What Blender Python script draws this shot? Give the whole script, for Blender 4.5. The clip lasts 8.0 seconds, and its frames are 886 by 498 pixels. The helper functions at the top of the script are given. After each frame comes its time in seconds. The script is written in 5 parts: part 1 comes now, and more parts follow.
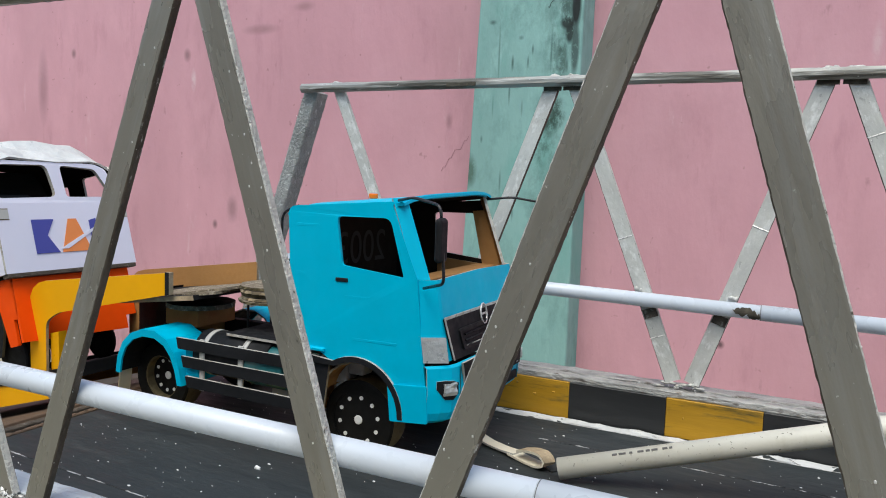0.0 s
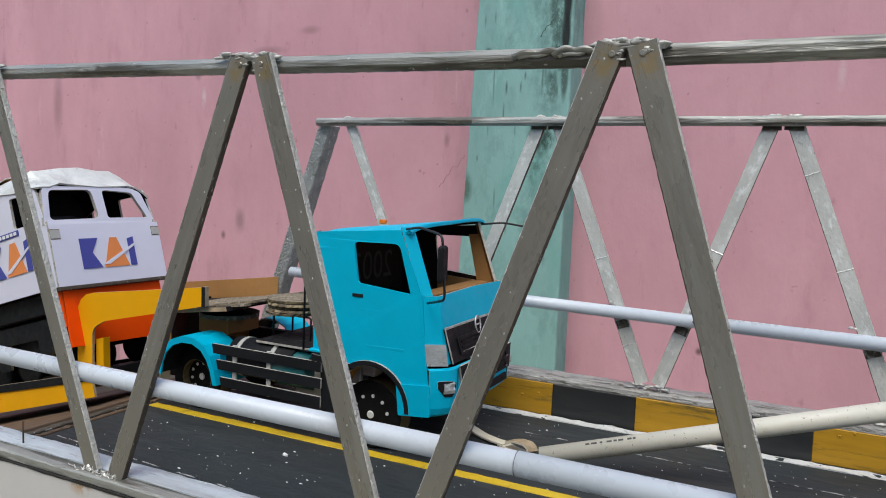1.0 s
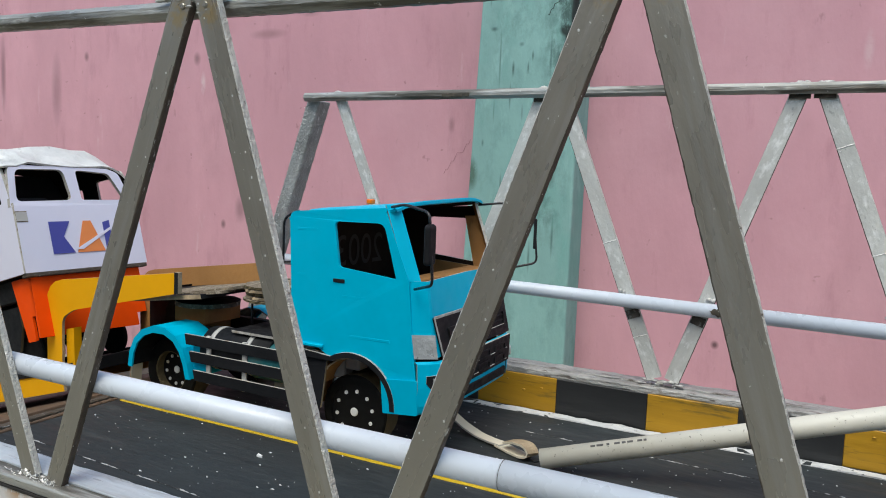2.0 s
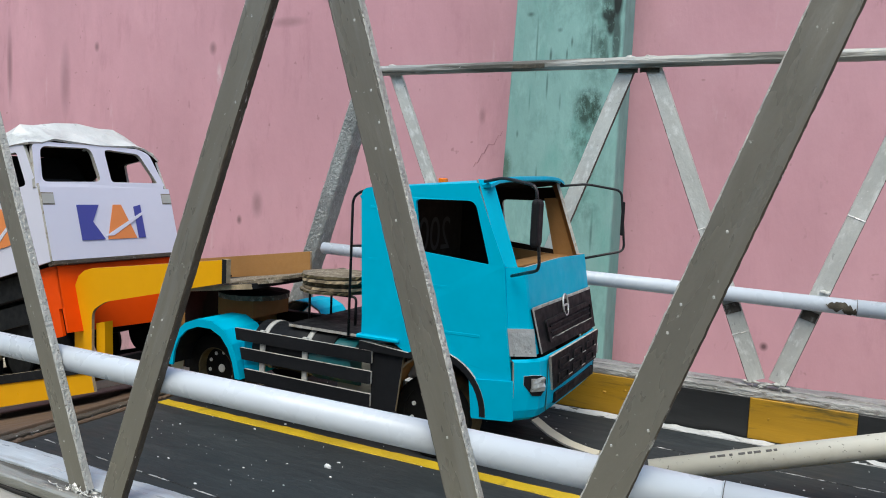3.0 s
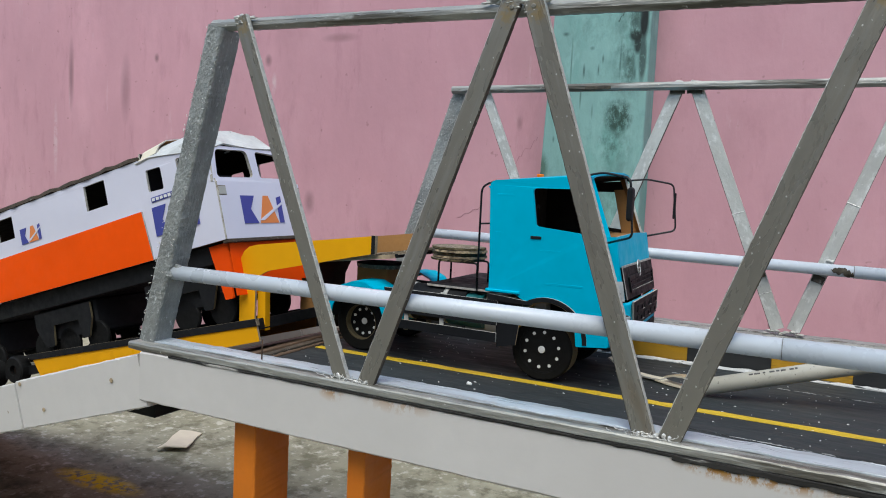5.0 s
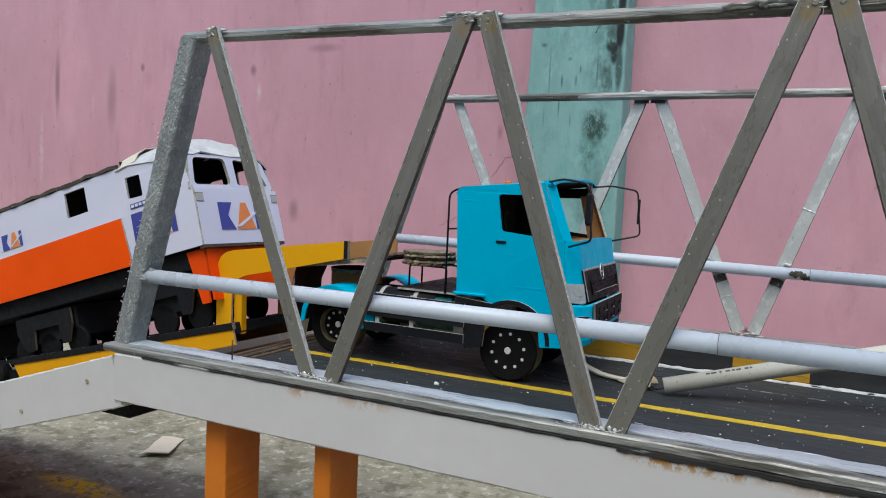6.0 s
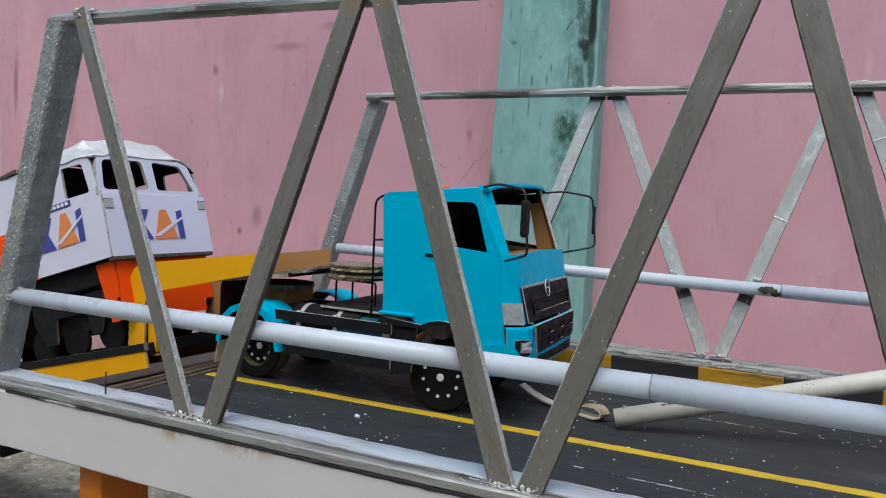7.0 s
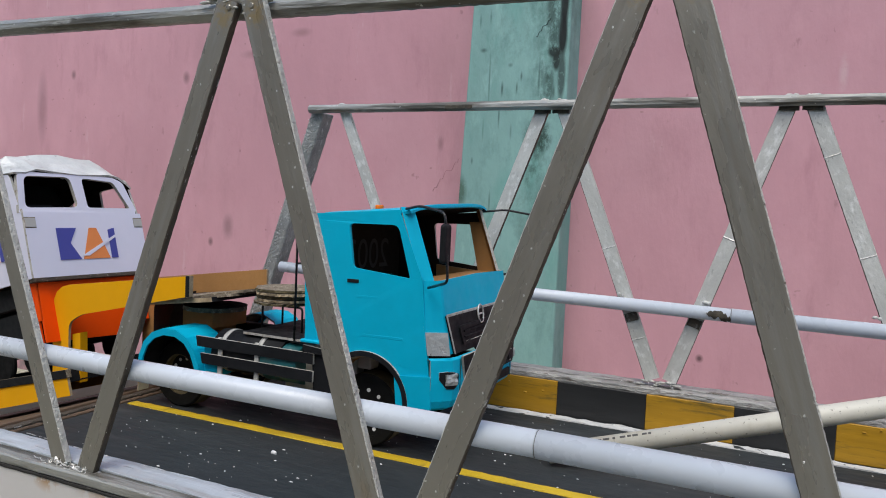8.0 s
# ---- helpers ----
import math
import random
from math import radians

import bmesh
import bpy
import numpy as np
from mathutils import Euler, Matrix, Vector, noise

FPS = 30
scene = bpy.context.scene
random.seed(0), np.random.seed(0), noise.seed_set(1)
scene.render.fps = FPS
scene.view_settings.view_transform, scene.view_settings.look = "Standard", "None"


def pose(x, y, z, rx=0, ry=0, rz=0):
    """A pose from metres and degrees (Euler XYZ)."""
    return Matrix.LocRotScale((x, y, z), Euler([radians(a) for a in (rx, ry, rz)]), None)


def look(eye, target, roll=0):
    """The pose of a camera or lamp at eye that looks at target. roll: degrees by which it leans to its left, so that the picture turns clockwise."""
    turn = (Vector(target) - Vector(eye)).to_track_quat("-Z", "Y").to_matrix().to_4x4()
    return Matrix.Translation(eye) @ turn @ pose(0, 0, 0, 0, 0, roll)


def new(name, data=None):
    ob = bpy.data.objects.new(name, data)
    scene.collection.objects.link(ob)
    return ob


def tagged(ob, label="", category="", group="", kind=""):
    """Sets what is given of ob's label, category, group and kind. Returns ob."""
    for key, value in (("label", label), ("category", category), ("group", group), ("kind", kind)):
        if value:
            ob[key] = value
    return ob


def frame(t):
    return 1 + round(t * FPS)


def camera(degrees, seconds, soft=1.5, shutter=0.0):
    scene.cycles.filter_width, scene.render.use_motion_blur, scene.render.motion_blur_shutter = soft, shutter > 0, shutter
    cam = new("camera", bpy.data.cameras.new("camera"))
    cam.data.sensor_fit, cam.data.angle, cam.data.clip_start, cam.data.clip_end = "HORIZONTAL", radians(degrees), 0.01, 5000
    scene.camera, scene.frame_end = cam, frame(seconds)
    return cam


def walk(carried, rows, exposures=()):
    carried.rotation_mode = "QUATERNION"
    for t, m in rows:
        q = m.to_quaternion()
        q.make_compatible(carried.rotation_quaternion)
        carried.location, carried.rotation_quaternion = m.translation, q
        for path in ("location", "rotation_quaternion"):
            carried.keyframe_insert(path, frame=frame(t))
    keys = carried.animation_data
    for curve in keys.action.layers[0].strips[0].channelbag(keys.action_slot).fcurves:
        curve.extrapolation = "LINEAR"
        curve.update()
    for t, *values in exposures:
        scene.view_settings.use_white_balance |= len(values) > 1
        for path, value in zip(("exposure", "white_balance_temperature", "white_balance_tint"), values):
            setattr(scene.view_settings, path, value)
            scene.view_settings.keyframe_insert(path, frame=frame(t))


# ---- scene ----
cam = camera(62.2, 8.0, soft=1.0)
PATH = [
    (0, (0.513, -0.344, 0.692), (-0.359, 1.446, 0.512), 2.1),
    (0.5, (0.554, -0.457, 0.71), (-0.312, 1.338, 0.542), 2.2),
    (1, (0.566, -0.468, 0.722), (-0.297, 1.329, 0.558), 2.4),
    (1.2, (0.561, -0.445, 0.717), (-0.308, 1.348, 0.548), 2.3),
    (2.3, (0.543, -0.353, 0.692), (-0.352, 1.426, 0.508), 2.4),
    (2.5, (0.506, -0.334, 0.682), (-0.386, 1.446, 0.498), 2.5),
    (3, (0.426, -0.336, 0.668), (-0.462, 1.448, 0.495), 2.6),
    (3.5, (0.441, -0.368, 0.663), (-0.436, 1.422, 0.497), 2.8),
    (4, (0.38, -0.469, 0.67), (-0.5, 1.32, 0.506), 2.8),
    (4.5, (0.405, -0.574, 0.648), (-0.476, 1.214, 0.483), 2.7),
    (4.7, (0.407, -0.614, 0.648), (-0.474, 1.174, 0.484), 2.7),
    (5.8, (0.439, -0.653, 0.641), (-0.42, 1.147, 0.496), 2.8),
    (6, (0.452, -0.653, 0.644), (-0.406, 1.149, 0.508), 2.7),
    (6.5, (0.477, -0.596, 0.656), (-0.374, 1.209, 0.526), 2.7),
    (7, (0.478, -0.51, 0.652), (-0.364, 1.3, 0.528), 2.7),
    (7.5, (0.491, -0.447, 0.68), (-0.349, 1.365, 0.572), 2.7),
    (8, (0.532, -0.426, 0.676), (-0.307, 1.386, 0.564), 2.6),
]
walk(cam, [(t, look(eye, target, roll)) for t, eye, target, roll in PATH], exposures=[(0.0, 0.97, 6750, 2), (1.2, 0.78, 6750, 4), (2.3, 0.91, 6720, 1), (3.5, 0.94, 6720, 1), (4.7, 0.84, 6600, 1), (5.8, 0.72, 6400, 3), (6.8, 0.66, 6400, 3), (7.6, 0.66, 6500, 4), (8.0, 0.70, 6700, 6)])
from mathutils import geometry

# ---- light ----
world = bpy.data.worlds.new("sky")
scene.world = world
world.use_nodes = True
wn = world.node_tree.nodes
sky = wn.new("ShaderNodeTexSky")
sky.sky_type = "NISHITA"
sky.sun_disc = False
sky.sun_elevation = radians(58)
sky.sun_rotation = radians(171)
sky.air_density = 1.0
sky.dust_density = 2.0
sky.ozone_density = 1.0
wn["Background"].inputs["Strength"].default_value = 0.15
world.node_tree.links.new(sky.outputs["Color"], wn["Background"].inputs["Color"])
sun_data = bpy.data.lights.new("sun", "SUN")
sun_data.energy = 1.1
sun_data.angle = radians(40)
sun_data.color = (1.0, 0.98, 0.96)
sun = new("sun", sun_data)
sun.matrix_world = look((0.3, -1.6, 4.0), (0, 0.3, 0))


# ---- materials ----
def wire(nt, a, b):
    nt.links.new(a, b)


def noise_node(nt, vec, scale, detail=4.0, rough=0.55, stretch=None):
    if stretch:
        mp = nt.nodes.new("ShaderNodeMapping")
        mp.inputs["Scale"].default_value = stretch
        wire(nt, vec, mp.inputs["Vector"])
        vec = mp.outputs["Vector"]
    n = nt.nodes.new("ShaderNodeTexNoise")
    n.inputs["Scale"].default_value = scale
    n.inputs["Detail"].default_value = detail
    n.inputs["Roughness"].default_value = rough
    wire(nt, vec, n.inputs["Vector"])
    return n.outputs["Fac"]


def ramp(nt, fac, lo, hi, to_lo=0.0, to_hi=1.0):
    r = nt.nodes.new("ShaderNodeMapRange")
    r.inputs["From Min"].default_value = lo
    r.inputs["From Max"].default_value = hi
    r.inputs["To Min"].default_value = to_lo
    r.inputs["To Max"].default_value = to_hi
    wire(nt, fac, r.inputs["Value"])
    return r.outputs["Result"]


def blend(nt, fac, a, b, mode="MIX"):
    m = nt.nodes.new("ShaderNodeMix")
    m.data_type = "RGBA"
    m.blend_type = mode
    for key, value in ((6, a), (7, b)):
        if isinstance(value, tuple):
            m.inputs[key].default_value = (*value, 1.0)
        else:
            wire(nt, value, m.inputs[key])
    if isinstance(fac, (int, float)):
        m.inputs[0].default_value = fac
    else:
        wire(nt, fac, m.inputs[0])
    return m.outputs[2]


def times(nt, a, b):
    m = nt.nodes.new("ShaderNodeMath")
    m.operation = "MULTIPLY"
    for i, v in enumerate((a, b)):
        if isinstance(v, (int, float)):
            m.inputs[i].default_value = v
        else:
            wire(nt, v, m.inputs[i])
    return m.outputs[0]


def spot(nt, vec, centre, r0, r1, squash=(1, 1, 1)):
    """A soft round stain about a point of the surface."""
    d = nt.nodes.new("ShaderNodeVectorMath")
    d.operation = "SUBTRACT"
    wire(nt, vec, d.inputs[0])
    d.inputs[1].default_value = centre
    s = nt.nodes.new("ShaderNodeVectorMath")
    s.operation = "MULTIPLY"
    wire(nt, d.outputs[0], s.inputs[0])
    s.inputs[1].default_value = squash
    ln = nt.nodes.new("ShaderNodeVectorMath")
    ln.operation = "LENGTH"
    wire(nt, s.outputs[0], ln.inputs[0])
    return ramp(nt, ln.outputs["Value"], r0, r1, 1.0, 0.0)


def surface(name, col, rough=0.6, metal=0.0, vary=0.12, s1=8.0, s2=90.0, bump=0.15, bump_scale=120.0,
            stain=None, stain_at=(0.58, 0.7), stain_scale=14.0, stretch=None, specular=0.4, rough_vary=0.15, bump_dist=0.001):
    """A worn surface: its colour at two scales, stains, uneven gloss and fine relief. Returns material, tree, colour, coordinates."""
    m = bpy.data.materials.new(name)
    m.use_nodes = True
    nt = m.node_tree
    b = nt.nodes["Principled BSDF"]
    tc = nt.nodes.new("ShaderNodeTexCoord")
    info = nt.nodes.new("ShaderNodeObjectInfo")
    off = nt.nodes.new("ShaderNodeVectorMath")
    off.operation = "MULTIPLY_ADD"
    wire(nt, info.outputs["Random"], off.inputs[0])
    off.inputs[1].default_value = (7.0, 5.0, 3.0)
    wire(nt, tc.outputs["Object"], off.inputs[2])
    vec = off.outputs[0]
    dark = tuple(c * (1 - vary) for c in col)
    light = tuple(min(1.0, c * (1 + vary)) for c in col)
    c1 = blend(nt, ramp(nt, noise_node(nt, vec, s1, stretch=stretch), 0.3, 0.7), dark, light)
    c2 = blend(nt, ramp(nt, noise_node(nt, vec, s2, 3.0, stretch=stretch), 0.25, 0.75, 0.0, 0.5), c1, tuple(c * (1 - 1.3 * vary) for c in col))
    if stain:
        mask = ramp(nt, noise_node(nt, vec, stain_scale, 6.0, 0.65, stretch=stretch), *stain_at)
        c2 = blend(nt, mask, c2, stain)
    wire(nt, c2, b.inputs["Base Color"])
    rv = ramp(nt, noise_node(nt, vec, s2 * 0.6, 3.0, stretch=stretch), 0.3, 0.7, max(0.03, rough - rough_vary), min(1.0, rough + rough_vary))
    wire(nt, rv, b.inputs["Roughness"])
    b.inputs["Metallic"].default_value = metal
    b.inputs["Specular IOR Level"].default_value = specular
    bp = nt.nodes.new("ShaderNodeBump")
    bp.inputs["Strength"].default_value = bump
    bp.inputs["Distance"].default_value = bump_dist
    wire(nt, noise_node(nt, vec, bump_scale, 5.0, 0.6, stretch=stretch), bp.inputs["Height"])
    wire(nt, bp.outputs["Normal"], b.inputs["Normal"])
    return m


def base_input(m):
    return m.node_tree.nodes["Principled BSDF"].inputs["Base Color"]


def overlay(m, mask_of, col, loose=False):
    """Lay a further stain over a material's colour; loose: it lies differently on each piece."""
    nt = m.node_tree
    tc = nt.nodes.new("ShaderNodeTexCoord")
    vec = tc.outputs["Object"]
    if loose:
        info = nt.nodes.new("ShaderNodeObjectInfo")
        off = nt.nodes.new("ShaderNodeVectorMath")
        off.operation = "MULTIPLY_ADD"
        wire(nt, info.outputs["Random"], off.inputs[0])
        off.inputs[1].default_value = (9.0, 4.0, 6.0)
        wire(nt, vec, off.inputs[2])
        vec = off.outputs[0]
    inp = base_input(m)
    src = inp.links[0].from_socket
    wire(nt, blend(nt, mask_of(nt, vec), src, col), inp)


GRAIN = (0.10, 1, 1)
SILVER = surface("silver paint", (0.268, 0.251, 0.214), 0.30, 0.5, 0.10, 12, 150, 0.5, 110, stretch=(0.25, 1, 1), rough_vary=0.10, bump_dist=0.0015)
for scale, along, lo, hi, dep, col in ((110, 0.05, 0.50, 0.64, 0.6, (0.31, 0.30, 0.275)), (60, 0.12, 0.60, 0.76, 0.30, (0.13, 0.12, 0.095)), (24, 0.18, 0.64, 0.76, 0.5, (0.21, 0.14, 0.075)),
                                       (240, 0.8, 0.685, 0.73, 0.9, (0.66, 0.65, 0.60)), (130, 0.7, 0.71, 0.76, 0.8, (0.06, 0.05, 0.04))):
    overlay(SILVER, lambda nt, v: times(nt, ramp(nt, noise_node(nt, v, scale, 4.0, 0.6, stretch=(along, 1, 1)), lo, hi), dep), col, True)
# Strut sides: pale facing up, dark facing down; overhead light put into colour.
SILVER_SIDE = surface("ragged lit silver edge", (0.50, 0.49, 0.455), 0.45, 0.1, 0.25, 90, 420, 1.0, 420, stain=(0.09, 0.075, 0.055), stain_at=(0.60, 0.66), stain_scale=300, stretch=(0.8, 1, 1), bump_dist=0.003)
EDGE_AND_SHADE = surface("dark ragged edge and strut shade", (0.075, 0.058, 0.042), 0.7, 0.0, 0.35, 60, 300, 1.0, 300, stain=(0.45, 0.44, 0.41), stain_at=(0.62, 0.70), stain_scale=160, stretch=(0.4, 1, 1), bump_dist=0.002)
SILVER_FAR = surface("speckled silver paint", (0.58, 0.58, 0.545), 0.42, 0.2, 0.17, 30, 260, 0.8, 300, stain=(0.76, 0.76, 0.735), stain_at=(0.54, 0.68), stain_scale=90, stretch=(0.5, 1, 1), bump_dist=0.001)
CHORD_SILVER = surface("cracked silver paint", (0.36, 0.355, 0.325), 0.42, 0.40, 0.25, 40, 260, 0.9, 200, stretch=(0.12, 1, 1), bump_dist=0.002)
for scale, along, lo, hi, dep, col in ((70, 0.09, 0.50, 0.60, 0.85, (0.085, 0.075, 0.058)), (120, 0.16, 0.61, 0.68, 0.6, (0.58, 0.57, 0.54)), (230, 0.6, 0.68, 0.73, 0.8, (0.70, 0.69, 0.66))):
    overlay(CHORD_SILVER, lambda nt, v: times(nt, ramp(nt, noise_node(nt, v, scale, 4.0, 0.6, stretch=(along, 1, 1)), lo, hi), dep), col, True)
POST_SILVER = surface("rough silver paint", (0.33, 0.34, 0.325), 0.45, 0.25, 0.30, 45, 260, 1.0, 380, stain=(0.58, 0.60, 0.60), stain_at=(0.60, 0.68), stain_scale=200, stretch=(0.5, 1, 1), bump_dist=0.005)
# Bluish white stands for sky sheen on the near chord's top.
CHORD_SHEEN = surface("streaky chord paint with sky sheen", (0.47, 0.515, 0.555), 0.38, 0.12, 0.18, 40, 300, 0.5, 300, stain=(0.30, 0.305, 0.31), stain_at=(0.55, 0.68), stain_scale=60, stretch=GRAIN)
GAP_DARK = surface("dark broken gap line", (0.022, 0.020, 0.018), 0.85, 0.0, 0.3, 60, 200, 0.8, 200, stain=(0.36, 0.345, 0.32), stain_at=(0.58, 0.64), stain_scale=46, stretch=(0.16, 1, 1))
PIPE_SHADE = surface("brown pipe shade on silver", (0.10, 0.082, 0.062), 0.7, 0.0, 0.4, 90, 400, 0.8, 300, stain=(0.30, 0.29, 0.26), stain_at=(0.50, 0.62), stain_scale=120)
GLUE = surface("silver painted glue", (0.50, 0.49, 0.46), 0.45, 0.2, 0.2, 90, 500, 0.4, 500)
DROP = surface("bright silver drop", (0.70, 0.69, 0.66), 0.3, 0.4, 0.1, 90, 500, 0.2, 500)
WHITE_TRACE = surface("broken white trace", (0.50, 0.50, 0.49), 0.7, 0.0, 0.2, 90, 300, 0.3, 300, stain=(0.03, 0.03, 0.03), stain_at=(0.46, 0.50), stain_scale=90, stretch=(0.5, 1, 1))
WHITE_BOARD = surface("white board paint", (0.56, 0.535, 0.515), 0.5, 0.0, 0.05, 6, 60, 0.3, 60, stain=(0.40, 0.35, 0.26), stain_at=(0.70, 0.84), stain_scale=9)
for u, w, dep in ((0.664, 0.045, 1.0), (0.685, 0.06, 1.0), (0.716, 0.04, 0.9), (0.80, 0.09, 0.6), (0.28, 0.02, 0.7), (0.36, 0.05, 0.5), (1.0, 0.10, 0.7)):
    overlay(WHITE_BOARD, lambda nt, v: times(nt, times(nt, ramp(nt, noise_node(nt, v, 110.0, 6.0, 0.7, stretch=(1, 1, 0.6)), 0.45, 0.52), spot(nt, v, (u, 0.0, 0.0285), 0.003, 0.0125, (0.013 / w, 0, 1.0))), dep), (0.34, 0.155, 0.010))
PIPE = surface("white plastic pipe", (0.55, 0.59, 0.645), 0.30, 0.0, 0.03, 10, 70, 0.05, 200, stain=(0.33, 0.29, 0.25), stain_at=(0.76, 0.84), stain_scale=60)
CREAM = surface("cream plastic pipe", (0.57, 0.545, 0.47), 0.42, 0.0, 0.07, 12, 90, 0.12, 150, stain=(0.28, 0.26, 0.21), stain_at=(0.68, 0.82), stain_scale=45)
overlay(CREAM, lambda nt, v: times(nt, ramp(nt, noise_node(nt, v, 260.0, 3.0, 0.6), 0.66, 0.70), 0.8), (0.10, 0.09, 0.07))
overlay(CREAM, lambda nt, v: times(nt, ramp(nt, noise_node(nt, v, 30.0, 5.0, 0.7), 0.52, 0.70), 0.5), (0.40, 0.37, 0.29))
DECK = surface("black deck paint", (0.0305, 0.0350, 0.0365), 0.66, 0.0, 0.25, 9, 120, 0.35, 160, stain=(0.095, 0.104, 0.101), stain_at=(0.58, 0.88), stain_scale=11, stretch=(0.35, 1.4, 1), specular=0.3)
YELLOW = surface("yellow line paint", (0.60, 0.40, 0.022), 0.5, 0.0, 0.16, 16, 120, 0.3, 160, stain=(0.20, 0.14, 0.03), stain_at=(0.60, 0.76), stain_scale=34)
WHITE_LINE = surface("white line paint", (0.60, 0.60, 0.59), 0.6, 0.0, 0.15, 20, 140, 0.3, 160, stain=(0.10, 0.10, 0.10), stain_at=(0.60, 0.68), stain_scale=60)
CURB_YELLOW = surface("yellow curb paint", (0.415, 0.222, 0.013), 0.55, 0.0, 0.22, 16, 110, 0.7, 70, stain=(0.09, 0.07, 0.02), stain_at=(0.55, 0.70), stain_scale=75, stretch=(0.16, 1, 1.3))
CURB_BLACK = surface("black curb paint", (0.025, 0.026, 0.027), 0.45, 0.0, 0.25, 20, 130, 0.5, 90, stain=(0.11, 0.11, 0.107), stain_at=(0.66, 0.74), stain_scale=60, stretch=(0.2, 1, 1))
FAR_CHORD = surface("ragged light silver paint", (0.40, 0.39, 0.37), 0.5, 0.15, 0.35, 60, 300, 1.0, 240, stain=(0.14, 0.12, 0.10), stain_at=(0.56, 0.66), stain_scale=110, stretch=(0.35, 1, 1), bump_dist=0.004)
TEAL = surface("turquoise card", (0.001, 0.41, 0.605), 0.50, 0.0, 0.06, 12, 90, 0.2, 40, stain=(0.001, 0.34, 0.50), stain_at=(0.62, 0.9), stain_scale=18, specular=0.14)
BLACK = surface("black card", (0.012, 0.0125, 0.014), 0.6, 0.0, 0.2, 20, 140, 0.12, 120, specular=0.15)
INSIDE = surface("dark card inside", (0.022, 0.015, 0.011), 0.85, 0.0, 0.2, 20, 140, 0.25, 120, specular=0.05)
BROWN = surface("raw brown cardboard", (0.36, 0.185, 0.065), 0.8, 0.0, 0.14, 14, 160, 0.4, 220, specular=0.2)
EDGE = surface("corrugated cardboard edge", (0.40, 0.31, 0.20), 0.9, 0.0, 0.35, 60, 380, 0.8, 500, specular=0.15)
PALE_EDGE = surface("pale cut card edge", (0.46, 0.44, 0.40), 0.85, 0.0, 0.3, 80, 380, 0.8, 500, stain=(0.22, 0.17, 0.11), stain_at=(0.55, 0.68), stain_scale=120, specular=0.15)
TREAD = surface("brown card tread", (0.13, 0.105, 0.06), 0.85, 0.0, 0.35, 60, 400, 0.8, 420, specular=0.15)
RAGGED = surface("ragged grey-brown card", (0.22, 0.18, 0.13), 0.9, 0.0, 0.5, 120, 500, 1.0, 420, stain=(0.38, 0.33, 0.26), stain_at=(0.54, 0.64), stain_scale=150, specular=0.15)
GREY = surface("grey card strap", (0.42, 0.41, 0.38), 0.5, 0.0, 0.1, 20, 140, 0.2, 120)
FOIL = surface("silver foil lamp", (0.50, 0.51, 0.50), 0.34, 0.5, 0.12, 40, 120, 0.6, 70, bump_dist=0.003)
TANK_TEAL = surface("dark teal tank card", (0.01, 0.10, 0.11), 0.4, 0.0, 0.1, 14, 90, 0.15, 90)
TYRE = surface("black painted cardboard tyre", (0.009, 0.009, 0.009), 0.65, 0.0, 0.25, 25, 150, 0.35, 140, specular=0.12)
WHITE_DOT = surface("white paint dot", (0.75, 0.75, 0.73), 0.5, 0.0, 0.05, 20, 90, 0.1, 90)
ARM_YELLOW = surface("yellow card", (0.79, 0.375, 0.008), 0.42, 0.0, 0.07, 10, 80, 0.2, 50, stain=(0.62, 0.27, 0.008), stain_at=(0.6, 0.85), stain_scale=14, specular=0.10)
LOCO_WHITE = surface("white card", (0.655, 0.65, 0.75), 0.45, 0.0, 0.03, 7, 60, 0.15, 40)
LOCO_ROOF = surface("crumpled silver white roof card", (0.60, 0.60, 0.58), 0.42, 0.1, 0.14, 22, 90, 0.8, 60, stain=(0.40, 0.40, 0.39), stain_at=(0.56, 0.70), stain_scale=24, bump_dist=0.003)
LOCO_ORANGE = surface("orange card", (0.88, 0.085, 0.002), 0.5, 0.0, 0.06, 9, 70, 0.15, 50, specular=0.08)
LOCO_RED = surface("red orange card", (0.84, 0.075, 0.004), 0.5, 0.0, 0.08, 9, 70, 0.15, 50, specular=0.08)
LOGO_BLUE = surface("blue print", (0.055, 0.065, 0.30), 0.45, 0.0, 0.04, 10, 90, 0.05, 90)
LOGO_ORANGE = surface("orange print", (0.75, 0.24, 0.07), 0.45, 0.0, 0.04, 10, 90, 0.05, 90)
CREAM_CARD = surface("cream card", (0.66, 0.60, 0.47), 0.7, 0.0, 0.06, 9, 90, 0.2, 90)
WIRE = surface("black wire", (0.012, 0.012, 0.013), 0.35, 0.0, 0.1, 30, 200, 0.1, 200)
DIRT_AND_SHADE = surface("black brown dirt and joint shade", (0.06, 0.05, 0.036), 0.8, 0.0, 0.4, 120, 400, 0.8, 300, stain=(0.10, 0.085, 0.062), stain_at=(0.5, 0.7), stain_scale=120)
RUST = surface("rusty nail", (0.10, 0.06, 0.04), 0.6, 0.6, 0.3, 80, 300, 0.4, 300)
POST_ORANGE = surface("orange painted post", (0.62, 0.17, 0.010), 0.5, 0.0, 0.12, 10, 80, 0.3, 50, stain=(0.25, 0.07, 0.02), stain_at=(0.62, 0.8), stain_scale=8)
WOOD = surface("weathered plywood", (0.125, 0.078, 0.048), 0.75, 0.0, 0.3, 12, 90, 0.5, 80, stain=(0.06, 0.05, 0.04), stain_at=(0.55, 0.75), stain_scale=16, stretch=(0.4, 2, 2))
